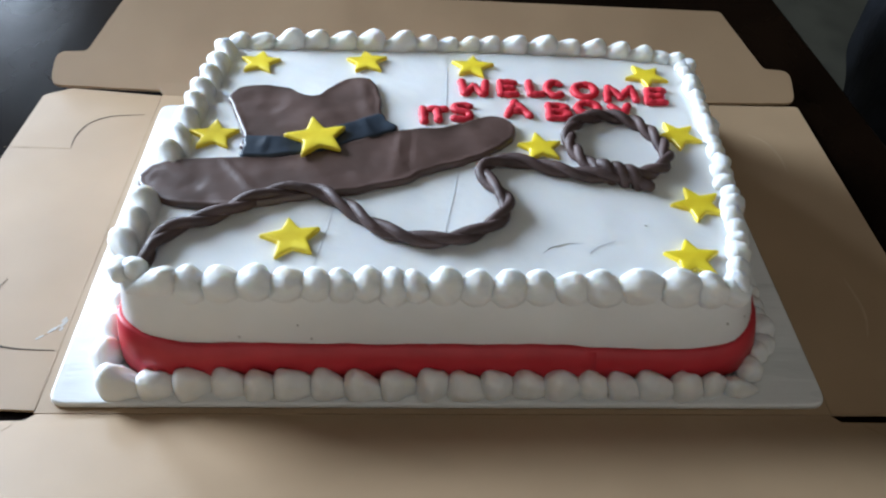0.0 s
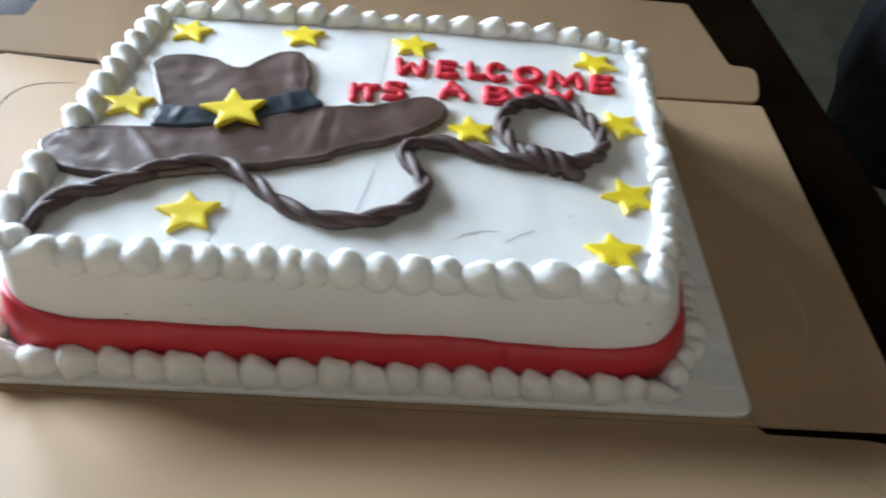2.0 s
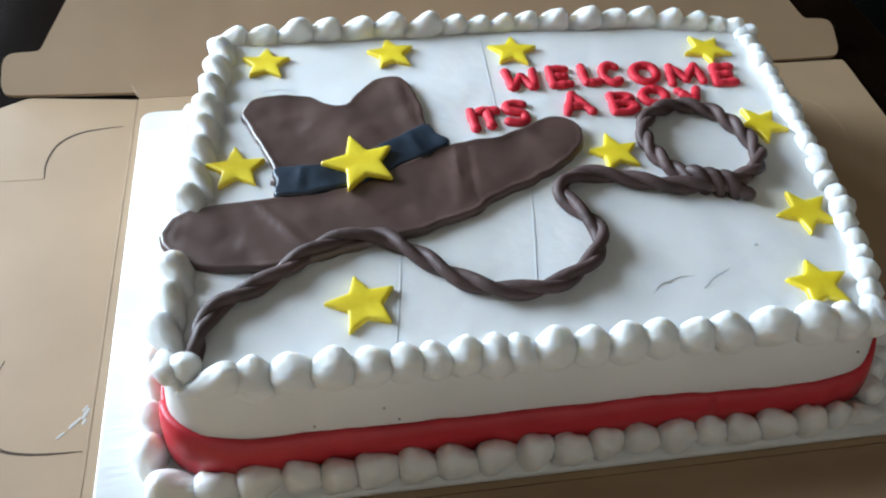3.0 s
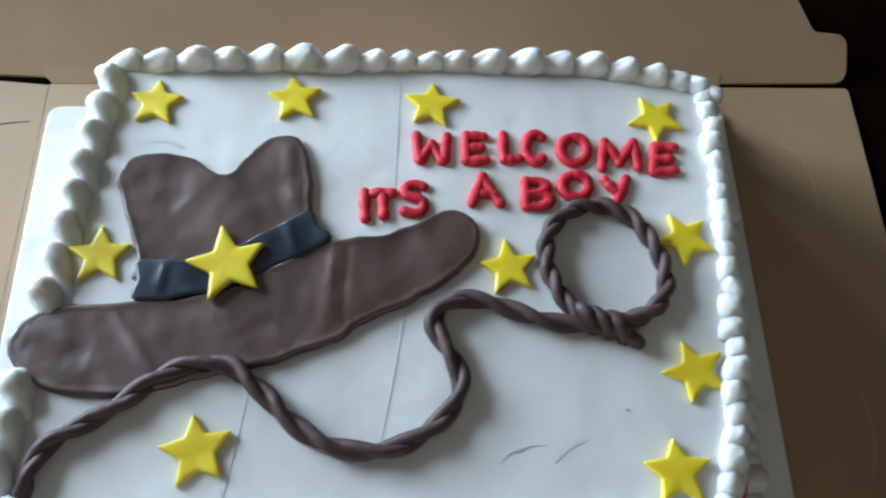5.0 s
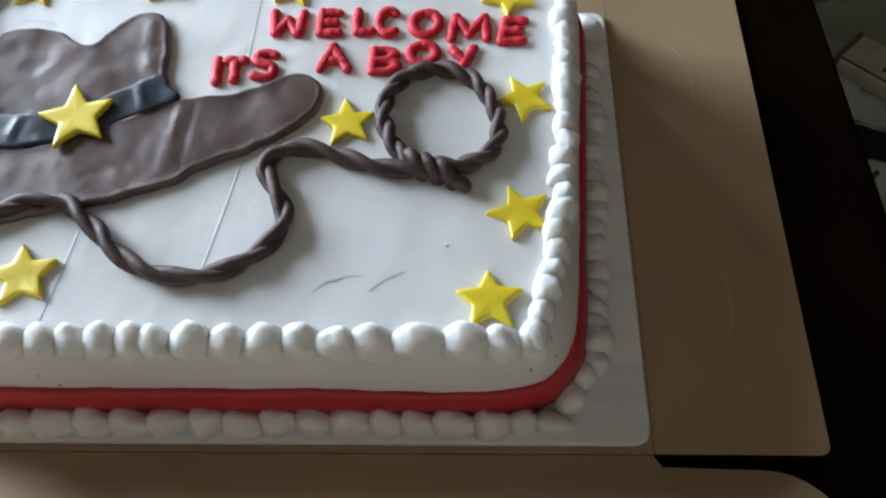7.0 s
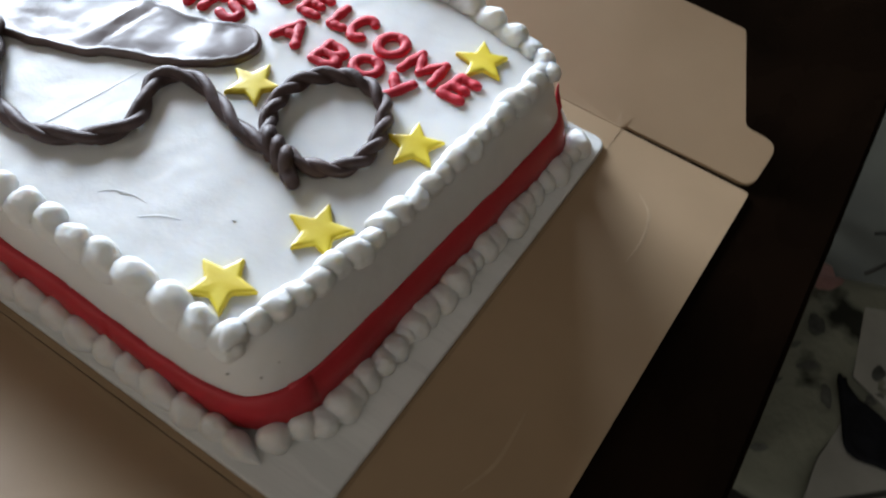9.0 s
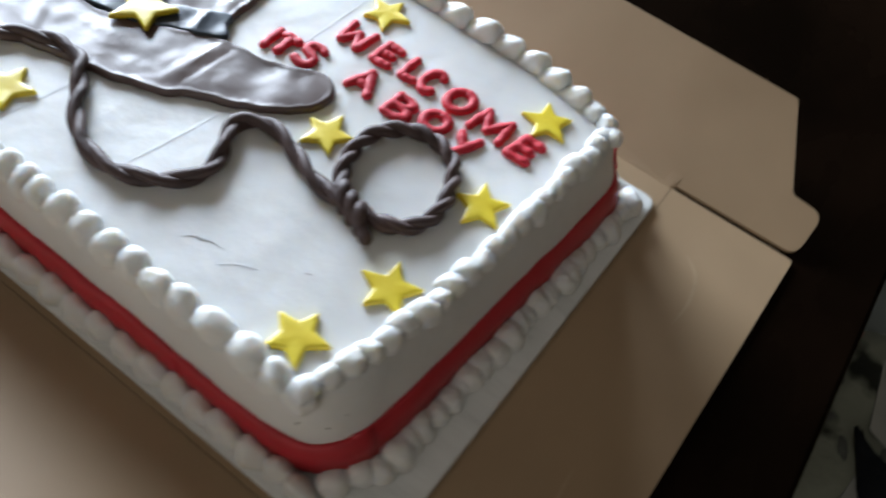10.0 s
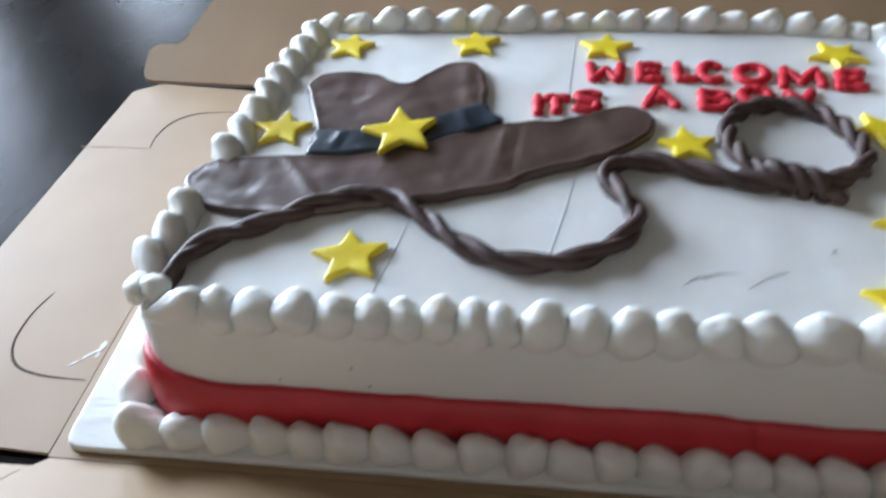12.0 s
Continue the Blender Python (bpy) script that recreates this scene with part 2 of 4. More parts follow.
for y0, y1 in WINDOWS:
    box(bmw, RX0 - 0.12, RX0, y0, y1, 0, WIN_Z0)
    box(bmw, RX0 - 0.12, RX0, y0, y1, WIN_Z1, RZ)
tagged(part("wall_west", bmw, DIM_FILL, smooth=False), "unseen room wall with two window openings, toned to limit bounce", "wall", kind="structure")


def make_window(name, win_y0, win_y1):
    """A white frame with a middle bar and two panes in a wall opening."""
    ob = empty(name, (WIN_X - 0.07, win_y0, WIN_Z0), "white framed window that lets in daylight", "window", kind="structure")
    w, h = win_y1 - win_y0, WIN_Z1 - WIN_Z0
    bmf = bmesh.new()
    for y0, y1, z0, z1 in ((0, 0.05, 0, h), (w - 0.05, w, 0, h), (0.05, w - 0.05, 0, 0.05), (0.05, w - 0.05, h - 0.05, h), (w / 2 - 0.025, w / 2 + 0.025, 0.05, h - 0.05)):
        box(bmf, -0.025, 0.025, y0, y1, z0, z1, 0.004)
    part("window_frame", bmf, FRAME, ob, smooth=False)
    for y0, y1 in ((0.05, w / 2 - 0.025), (w / 2 + 0.025, w - 0.05)):
        pane = part("pane", box(bmesh.new(), -0.003, 0.003, y0, y1, 0.05, h - 0.05), GLASS, ob, smooth=False)
        pane.visible_shadow = False


for k, (win_y0, win_y1) in enumerate(WINDOWS):
    make_window("window_%d" % (k + 1), win_y0, win_y1)


# ---- the table ----
TOP = 0.757
table = empty("table", (0, 0, 0), "dark brown polished wooden table with a glossy top", "table")
table.matrix_basis = pose(0.415, 0.1, 0, 0, 0, 2.6)
part("tabletop", box(bmesh.new(), -1.25, 0, -0.42, 0.95, TOP - 0.032, TOP, 0.004), TABLE, table, smooth=False)
for y0, y1, x0, x1 in ((-0.36, -0.335, -1.15, -0.1), (0.865, 0.89, -1.15, -0.1), (-0.335, 0.865, -1.15, -1.125), (-0.335, 0.865, -0.125, -0.1)):
    part("apron", box(bmesh.new(), x0, x1, y0, y1, TOP - 0.11, TOP - 0.032), TABLE, table, smooth=False)
for x in (-1.19, -0.06):
    for y in (-0.37, 0.90):
        bl = box(bmesh.new(), x - 0.028, x + 0.028, y - 0.028, y + 0.028, 0.0, TOP - 0.032, 0.004)
        for v in bl.verts:
            if v.co.z < 0.1:
                v.co.x, v.co.y = x + (v.co.x - x) * 0.7, y + (v.co.y - y) * 0.7
        part("leg", bl, TABLE, table, smooth=False)


# ---- the opened cake box ----
CZ = 0.7595
TH = 0.0024
carton = empty("cardboard_box", (0, 0, TOP), "opened-out brown corrugated cardboard cake box lying on the table", "cardboard box")


def card(name, outline, height, label=""):
    """A card panel over an outline; height(x, y) gives its upper face above the table."""
    pts = [Vector(p) for p in outline]
    if area(pts) < 0:
        pts.reverse()
    bm = bmesh.new()
    up = [bm.verts.new((p.x, p.y, 0)) for p in pts]
    lo = [bm.verts.new((p.x, p.y, -TH)) for p in pts]
    n = len(pts)
    for k in range(n):
        bm.faces.new((lo[k], lo[(k + 1) % n], up[(k + 1) % n], up[k]))
    for loop in (up, lo):
        bmesh.ops.triangle_fill(bm, use_beauty=True, edges=[bm.edges.get((loop[k], loop[(k + 1) % n])) for k in range(n)])
    slice_up(bm, 0.02, 0.02)
    for v in bm.verts:
        v.co.z += height(v.co.x, v.co.y)
    return part(name, bm, CARD, carton, label, smooth=False)


def rounded(pts, radii):
    """Corners cut round by their radius."""
    out, n = [], len(pts)
    for i in range(n):
        p, a, b, r = Vector(pts[i]), Vector(pts[i - 1]), Vector(pts[(i + 1) % n]), radii[i]
        if r <= 0:
            out.append(p)
            continue
        s, e = p + (a - p).normalized() * r, p + (b - p).normalized() * r
        for k in range(6):
            t = k / 5
            out.append((1 - t) ** 2 * s + 2 * t * (1 - t) * p + t * t * e)
    return out


flat = lambda x, y: TH + 0.0001
XL, XR, YF, YB = -0.254, 0.247, -0.171, 0.188
card("base_panel", [(XL, YF), (XR, YF), (XR, YB), (XL, YB)], flat)
card("side_flap", rounded([(XR + 0.0006, -0.1705), (0.347, -0.1705), (0.3475, 0.1875), (XR + 0.0006, 0.1880)], (0, 0.006, 0.004, 0)), lambda x, y: TH + 0.0001 + 0.012 * max(0, x - XR) ** 1.0 * 0.3)
card("side_flap", rounded([(XL - 0.0006, 0.187), (-0.337, 0.193), (-0.3585, 0.180), (-0.3735, -0.1650), (XL - 0.0006, -0.1690)], (0, 0.004, 0.004, 0.004, 0)), lambda x, y: TH + 0.0001 + 0.03 * max(0, XL - x))


def slope(hinge, sign, t0, t1, x0=-0.35, x1=0.35):
    def h(x, y):
        k = t0 + (t1 - t0) * (x - x0) / (x1 - x0)
        return TH + 0.0001 + max(0.0, sign * (y - hinge)) * k
    return h


BACK = slope(0.190, 1, 0.62, 0.46)
FRONT = slope(-0.173, -1, 0.40, 0.48)
card("back_flap", rounded([(-0.252, 0.1886), (0.246, 0.1886), (0.25, 0.1915), (0.347, 0.1925), (0.348, 0.226), (0.322, 0.2275), (0.287, 0.288), (-0.292, 0.288), (-0.328, 0.2265), (-0.356, 0.2255), (-0.358, 0.1965), (-0.257, 0.1935)],
     (0, 0, 0, 0.010, 0.010, 0.004, 0.003, 0.003, 0.004, 0.010, 0.010, 0)), BACK)
card("front_flap", rounded([(-0.252, -0.1716), (-0.258, -0.1780), (-0.345, -0.181), (-0.352, -0.212), (-0.328, -0.216), (-0.295, -0.268), (0.295, -0.268), (0.322, -0.219), (0.345, -0.215), (0.327, -0.1810), (0.25, -0.1790), (0.246, -0.1716)],
     (0, 0, 0.008, 0.008, 0.004, 0.004, 0.004, 0.006, 0.008, 0.022, 0, 0)), FRONT)


def cut_line(points, width, material, height, name="cut_line", label=""):
    """A thin cut or crease lying in the card's upper face."""
    pts = spline([(*p, 0) for p in points], 0.004)
    bm = bmesh.new()
    prev = None
    for i, q in enumerate(pts):
        t = (pts[min(i + 1, len(pts) - 1)] - pts[max(i - 1, 0)]).normalized()
        s = Vector((-t.y, t.x, 0)) * width / 2 * (0.25 + 0.75 * math.sin(math.pi * (i + 0.5) / len(pts)))
        row = [bm.verts.new((c.x, c.y, height(c.x, c.y) + dz)) for c, dz in ((q - s, 0.0001), (q, 0.0003), (q + s, 0.0001))]
        if prev:
            bm.faces.new((prev[0], prev[1], row[1], row[0]))
            bm.faces.new((prev[1], prev[2], row[2], row[1]))
        prev = row
    return part(name, bm, material, carton, label)


leftf = lambda x, y: TH + 0.0001 + 0.03 * max(0, XL - x)
rightf = lambda x, y: TH + 0.0001 + 0.0036 * max(0, x - XR)
cut_line([(-0.311, 0.100), (-0.312, 0.118), (-0.306, 0.138), (-0.290, 0.150), (-0.262, 0.155)], 0.0018, CARD_DARK, leftf)
cut_line([(-0.309, -0.056), (-0.314, -0.075), (-0.313, -0.098), (-0.303, -0.114), (-0.285, -0.120), (-0.257, -0.121)], 0.0018, CARD_DARK, leftf)
cut_line([(-0.366, 0.0985), (-0.34, 0.100), (-0.312, 0.100)], 0.0009, CREASE, leftf, "crease")
cut_line([(-0.2545, 0.186), (-0.2545, 0.0), (-0.2545, -0.169)], 0.0016, CREASE, flat, "crease")
cut_line([(0.2475, 0.186), (0.2475, 0.0), (0.2475, -0.170)], 0.0016, CREASE, flat, "crease")
# two embossed curves on the right flap, their highlight painted in
cut_line([(0.303, 0.083), (0.304, 0.105), (0.298, 0.128), (0.285, 0.140)], 0.0024, CREASE_LIT, rightf, "crease")
cut_line([(0.303, -0.045), (0.305, -0.080), (0.298, -0.105)], 0.0024, CREASE_LIT, rightf, "crease")
cut_line([(0.262, -0.182), (0.285, -0.222), (0.300, -0.255)], 0.0022, CREASE, FRONT, "crease")
cut_line([(-0.262, -0.182), (-0.285, -0.222), (-0.300, -0.255)], 0.0018, CREASE, FRONT, "crease")

# short pale slivers as painted glints of the wrinkled tape
for points, w in (([(-0.272, -0.112), (-0.268, -0.108)], 0.0016), ([(-0.266, -0.106), (-0.262, -0.101)], 0.0022), ([(-0.2625, -0.1035), (-0.2605, -0.099)], 0.0014), ([(-0.2595, -0.1005), (-0.2565, -0.0935)], 0.0026), ([(-0.2600, -0.0955), (-0.2575, -0.0915)], 0.0016), ([(-0.2590, -0.104), (-0.2575, -0.1005)], 0.0018)):
    cut_line(points, w, TAPE_GLINT, leftf, "tape_glint", "pale sliver painted as a glint on wrinkled clear tape")

# ---- the cake board ----
BZ = 0.764
bmb = plate(bmesh.new(), rounded([(-0.247, -0.1668), (0.2455, -0.1668), (0.2455, 0.167), (-0.249, 0.166)], (0.011,) * 4), 0.0, BZ - CZ - 0.0006, 0.0009)
board = part("cake_board", bmb, BOARD, None)
board.location = (0, 0, CZ + 0.0003)
tagged(board, "glossy white rectangular cake board under the cake", "cake board")

# ---- the cake ----
cake = empty("sheet_cake", (0, 0, BZ), "white iced rectangular sheet cake with cowboy decorations, standing on a board", "cake")
H = 0.074
BOT = [(-0.2105, -0.1500), (0.2090, -0.1500), (0.2280, 0.1540), (-0.1980, 0.1560)]
TOPC = [(-0.2020, -0.1400), (0.1900, -0.1420), (0.2150, 0.1450), (-0.1830, 0.1575)]


def quad(corners, radii, per=14, side=44):
    """A closed outline of four corners with round ones, with the same number of points for any corners."""
    out = []
    for i in range(4):
        p, a, b = Vector(corners[i]), Vector(corners[i - 1]), Vector(corners[(i + 1) % 4])
        s, e = p + (a - p).normalized() * radii[i], p + (b - p).normalized() * radii[i]
        for k in range(per):
            t = k / (per - 1)
            out.append((1 - t) ** 2 * s + 2 * t * (1 - t) * p + t * t * e)
        nxt = b + (p - b).normalized() * radii[(i + 1) % 4]
        for k in range(1, side):
            out.append(e + (nxt - e) * k / side)
    return out


RAD_B, RAD_T = (0.040, 0.053, 0.032, 0.03), (0.030, 0.045, 0.045, 0.03)
LOOP_B, LOOP_T = quad(BOT, RAD_B), quad(TOPC, RAD_T)
NL = len(LOOP_B)


def top_z(x, y):
    return H - 0.018 * y + 0.0012 * noise.noise((x * 9, y * 9, 0.4))


def side_at(k, z):
    t = min(1.0, z / H)
    p = LOOP_B[k % NL].lerp(LOOP_T[k % NL], t)
    n = (LOOP_B[(k + 1) % NL] - LOOP_B[(k - 1) % NL]).normalized()
    return p, Vector((n.y, -n.x))


bmc = bmesh.new()
rings = []
for z, inset in ((0.0, 0), (0.015, 0), (0.03, 0), (0.045, 0), (0.058, 0), (0.066, 0.0006), (0.0705, 0.002), (0.0732, 0.0048), (0.074, 0.009)):
    row = []
    for k in range(NL):
        p, n = side_at(k, z)
        wob = 0.0016 * noise.noise((p.x * 22, p.y * 22, z * 30)) + 0.0006 * noise.noise((p.x * 90, p.y * 90, z * 90))
        p = p - n * (inset - (wob if inset < 0.004 else 0))
        row.append(bmc.verts.new((p.x, p.y, z if z < 0.06 else z + top_z(p.x, p.y) - H)))
    rings.append(row)
edge_row = [v.co.copy() for v in rings[-1]]
mid = Vector((0.005, 0.004, 0))
for f in (0.92, 0.82, 0.7, 0.56, 0.42, 0.28, 0.14):
    rings.append([bmc.verts.new((*(q := mid.lerp(c, f)).xy, top_z(q.x, q.y))) for c in edge_row])
for a, b in zip(rings, rings[1:]):
    for k in range(NL):
        bmc.faces.new((a[k], a[(k + 1) % NL], b[(k + 1) % NL], b[k]))
bmc.faces.new(rings[-1])
bmc.faces.new(list(reversed(rings[0])))
part("cake_body", bmc, ICING, cake, "smooth white iced cake body")


def red_strip(k0, k1, out, zlow, ztop, label):
    """A flat fondant strip round the foot of the cake between two points of its outline."""
    bm = bmesh.new()
    prev = None
    for k in range(k0, k1 + 1):
        zt = ztop(k)
        ring = []
        for z, o in ((zlow, 0.0), (zlow, out), ((zlow + zt) / 2, out + 0.0006), (zt - 0.0006, out), (zt, out * 0.6), (zt, 0.0)):
            p, n = side_at(k, z)
            wob = 0.0016 * noise.noise((p.x * 22, p.y * 22, z * 30)) + 0.0009 * noise.noise((p.x * 40, p.y * 40, 3.0))
            p = p + n * (o + wob - (0.001 if o == 0 else 0))
            ring.append(bm.verts.new((p.x, p.y, z)))
        if prev:
            for j in range(6):
                bm.faces.new((prev[j], prev[(j + 1) % 6], ring[(j + 1) % 6], ring[j]))
        else:
            bm.faces.new(ring)
        prev = ring
    bm.faces.new(list(reversed(prev)))
    return part("red_band", bm, RED_BAND, cake, label)


def band_top(k):
    p = LOOP_B[k % NL]
    lift = 0.0105 * max(0.0, 1 - math.hypot(p.x + 0.2105, p.y + 0.150) / 0.06) ** 1.3
    return 0.0334 + lift + 0.0014 * noise.noise((p.x * 14, p.y * 14, 1.7)) + 0.0007 * noise.noise((p.x * 60, p.y * 60, 2.2))


# outline points: corner 0..13, front side 14..56, corner 57.., right side, back, left
NOTCH = min(range(14, 57), key=lambda k: abs(LOOP_B[k].x - 0.098))
SEAM = 68
red_strip(SEAM - 2, NL + 5, 0.0022, 0.006, lambda k: band_top(k) - 0.0012 * max(0.0, (k - NL) / 5), "long red fondant strip round the cake")
red_strip(NL + 2, NL + NOTCH, 0.0034, 0.006, lambda k: band_top(k) + 0.0012 * max(0, 1 - abs(k - NL - NOTCH + 3) / 4.0) - 0.0026 * max(0, 1 - abs(k - NL - NOTCH) / 2.0), "red fondant strip along the front with an overlapping end")
red_strip(NOTCH - 1, SEAM, 0.0030, 0.006, lambda k: band_top(k) - 0.0014 + 0.0014 * (k - NOTCH) / (SEAM - NOTCH) - 0.0028 * math.sin(math.pi * (k - NOTCH) / (SEAM - NOTCH)), "short red fondant strip closing the band")


corner = 2 * 57 + 8
tip_pts = []
for z, out in ((0.028, 0.0022), (0.036, 0.0026), (0.042, 0.0032), (0.047, 0.0044)):
    p, n = side_at(corner, z)
    tip_pts.append((p.x + n.x * out, p.y + n.y * out, z))
part("band_tip", tube(bmesh.new(), spline(tip_pts, 0.002), lambda t: 0.0026 * (1.05 - 0.8 * t), 8), RED_BAND, cake, "pointed end of the red fondant strip")


# ---- piped icing ----
def dollop(seed, length, width, height, skew=0.62, curl=0.25, ridges=0.05, full=0.68, dome=False, lump=0.10, flutes=6):
    """A blob of piped icing along local x: fat at its head, drawn out into a tail."""
    bm = bmesh.new()
    nu, nv = 22, 30
    rows = []
    for i in range(nu):
        u = (i + 0.25) / (nu - 0.5)
        r = max(0.05, math.sin(math.pi * u ** skew)) ** full
        row = []
        for j in range(nv):
            a = 2 * math.pi * j / nv
            k = r * (1 + ridges * (2 * abs(math.sin(flutes * a / 2 + 5.0 * u + seed)) ** 0.7 - 1) + lump * noise.noise((math.cos(a) * 1.2 + seed * 3.1, math.sin(a) * 1.2, u * 2.4)) + 0.07 * noise.noise((math.cos(a) * 3 + seed * 1.7, math.sin(a) * 3, u * 6.0)))
            up, out = math.sin(a), math.cos(a)
            if dome and up < 0:
                up, out = up * 0.4, out * (1 - 0.15 * up)
            row.append(bm.verts.new((length * (u - 0.42), width * k * out + 0.15 * width * math.sin(3 * u + seed) * u, height * k * up + curl * height * u * u)))
        rows.append(row)
    for p, q in zip(rows, rows[1:]):
        for j in range(nv):
            bm.faces.new((p[j], p[(j + 1) % nv], q[(j + 1) % nv], q[j]))
    bm.faces.new(rows[0])
    bm.faces.new(list(reversed(rows[-1])))
    return mesh_of(bm, "icing_dollop", PIPING)


FRONT_SHAPES = [dollop(s, 0.0232, 0.0120, 0.0084, 0.86, 0.03, 0.075, 0.58, lump=0.13, flutes=3) for s in range(11)]
SHELLS = [dollop(s + 10, 0.034, 0.0078, 0.0118, 0.54, -0.22, 0.04, 0.74, True) for s in range(6)]
BACK_SHELLS = [dollop(s + 50, 0.036, 0.0076, 0.0104, 0.46, -0.36, 0.08, 0.86, True, 0.14, 4) for s in range(9)]
LEFT_SHELLS = [dollop(s + 20, 0.037, 0.0084, 0.0108, 0.50, -0.26, 0.08, 0.80, True, 0.13, 4) for s in range(8)]
BUDS = [dollop(s + 30, 0.0250, 0.0090, 0.0094, 0.74, 0.1, 0.05, 0.62, True) for s in range(7)]
RIDGE_BUDS = [dollop(s + 60, 0.0215, 0.0080, 0.0070, 0.78, 0.10, 0.03, 0.66, True, 0.16) for s in range(9)]
FOOT = [dollop(s + 40, 0.0310, 0.0098, 0.0152, 0.55, -0.26, 0.05, 0.76, True, 0.14, 3) for s in range(11)]
SMALL_FOOT = [dollop(s + 70, 0.0290, 0.0094, 0.0110, 0.66, -0.12, 0.015, 0.66, True, 0.13) for s in range(9)]
rnd = random.Random(7)


def pipe(shapes, place, axis, up, size=1.0, side=1.0):
    j = lambda a: a * (1 + rnd.uniform(-0.08, 0.08))
    ax = Vector(axis).normalized() + Vector([rnd.uniform(-0.12, 0.12) for _ in range(3)])
    shared("icing_dollop", rnd.choice(shapes), cake, aim(place, ax, up, (j(size), j(size * side), j(size))))


def row_sizes(xs):
    """Each blob as wide as the room between its neighbours."""
    return [(xs[min(i + 1, len(xs) - 1)] - xs[max(i - 1, 0)]) / (2 if 0 < i < len(xs) - 1 else 1) for i in range(len(xs))]


FRONT_X = [-0.153, -0.135, -0.115, -0.097, -0.080, -0.064, -0.050, -0.034, -0.020, -0.003, 0.015, 0.035, 0.054, 0.073, 0.092, 0.115, 0.139, 0.158, 0.174]
for x, w in zip(FRONT_X, row_sizes(FRONT_X)):
    y = -0.1365 + rnd.uniform(-0.0012, 0.0012)
    pipe(FRONT_SHAPES, (x, y, top_z(x, y) - 0.0040 + rnd.uniform(-0.001, 0.0008)), (rnd.uniform(-0.25, 0.15), 0.62, 0.80), (0, -0.8, 0.6), 1.0, w / 0.0188)
pipe(SHELLS, (-0.173, -0.1355, top_z(-0.17, -0.13) - 0.003), (-0.9, -0.05, -0.12), (0, -0.3, 1), 1.0)
pipe(BUDS, (-0.194, -0.1270, top_z(-0.19, -0.13) + 0.000), (-0.3, 0.9, 0.1), (-0.4, -0.2, 0.8), 0.85)
pipe(BUDS, (-0.186, -0.1285, top_z(-0.186, -0.128) + 0.0012), (-0.8, 0.3, 0.1), (0, -0.4, 0.8), 0.8)
BACK_X = [-0.167, -0.149, -0.125, -0.104, -0.081, -0.059, -0.033, -0.012, 0.007, 0.025, 0.042, 0.063, 0.087, 0.108, 0.130, 0.150, 0.170]
for x, w in zip(BACK_X, row_sizes(BACK_X)):
    y = 0.1495 - 0.010 * max(0, (x - 0.12) / 0.05)
    pipe(BACK_SHELLS, (x - 0.003, y, top_z(x, y) + 0.0006), (-0.95, -0.1, -0.14), (0, 0.1, 1), 0.98 * w / 0.0205, 1.0)
LEFT_Y = [0.136, 0.115, 0.094, 0.072, 0.051, 0.031, 0.009, -0.011, -0.065, -0.086, -0.106]
for y in LEFT_Y:
    x = -0.1765 - 0.0175 * (0.13 - y) / 0.20
    pipe(LEFT_SHELLS, (x + 0.001, y - 0.004, top_z(x, y) + 0.0006), (0.40, -0.88, -0.06), (-0.3, 0.2, 0.9), 1.0)
for x, y, size in ((0.182, 0.1385, 0.86), (0.1945, 0.1335, 0.82), (0.2030, 0.1275, 0.74)):
    pipe(BACK_SHELLS, (x, y, top_z(x, y) + 0.0004), (-0.8, 0.45, -0.10), (0.2, 0.1, 1), size)
RIGHT_Y = [0.126 - 0.0122 * i for i in range(22)]
for y in RIGHT_Y:
    x = 0.2050 - 0.0075 * (0.12 - y) / 0.12 - 0.013 * max(0, (-0.05 - y) / 0.08)
    pipe(RIDGE_BUDS, (x + rnd.uniform(-0.001, 0.001), y, top_z(x, y) - 0.0004), (-0.35 + rnd.uniform(-0.6, 0.6), -0.85, 0.12), (0.3, 0, 0.9), rnd.uniform(0.82, 1.10))

FOOT_X = [-0.203, -0.180, -0.158, -0.135, -0.115, -0.095, -0.074, -0.052, -0.030, -0.007, 0.013, 0.033, 0.054, 0.075, 0.095, 0.114, 0.134, 0.155, 0.173, 0.189]
for x, w in zip(FOOT_X, row_sizes(FOOT_X)):
    pipe(FOOT, (x, -0.1545 + rnd.uniform(-0.0012, 0.0008), 0.0026), (0.95, 0.05 + rnd.uniform(-0.15, 0.15), -0.03), (0, -0.25, 1), w / 0.0208 * rnd.uniform(0.94, 1.08))
for i in range(26):
    y = -0.139 + i * 0.0115
    x = 0.2150 + 0.0150 * (y + 0.137) / 0.28 - 0.014 * (max(0, -0.098 - y) / 0.04) ** 2
    pipe(SMALL_FOOT, (x + rnd.uniform(-0.0018, 0.0018), y + rnd.uniform(-0.003, 0.003), 0.0024), (-0.30 + rnd.uniform(-0.3, 0.3), 0.9, -0.02), (0.25, 0, 1), rnd.uniform(0.72, 1.08), 1.15)
for i in range(15):
    y = -0.134 + i * 0.0198
    x = -0.2170 + 0.0125 * (y + 0.134) / 0.28
    pipe(FOOT, (x, y, 0.0026), (0.15, -0.9, -0.03), (-0.25, 0, 1), 1.02)
for i in range(20):
    x = -0.195 + i * 0.0208
    pipe(FOOT, (x, 0.1585, 0.0026), (0.95, 0.0, -0.03), (0, 0.25, 1), 0.95)


# ---- decorations on the top ----
TZ = H - 0.0006


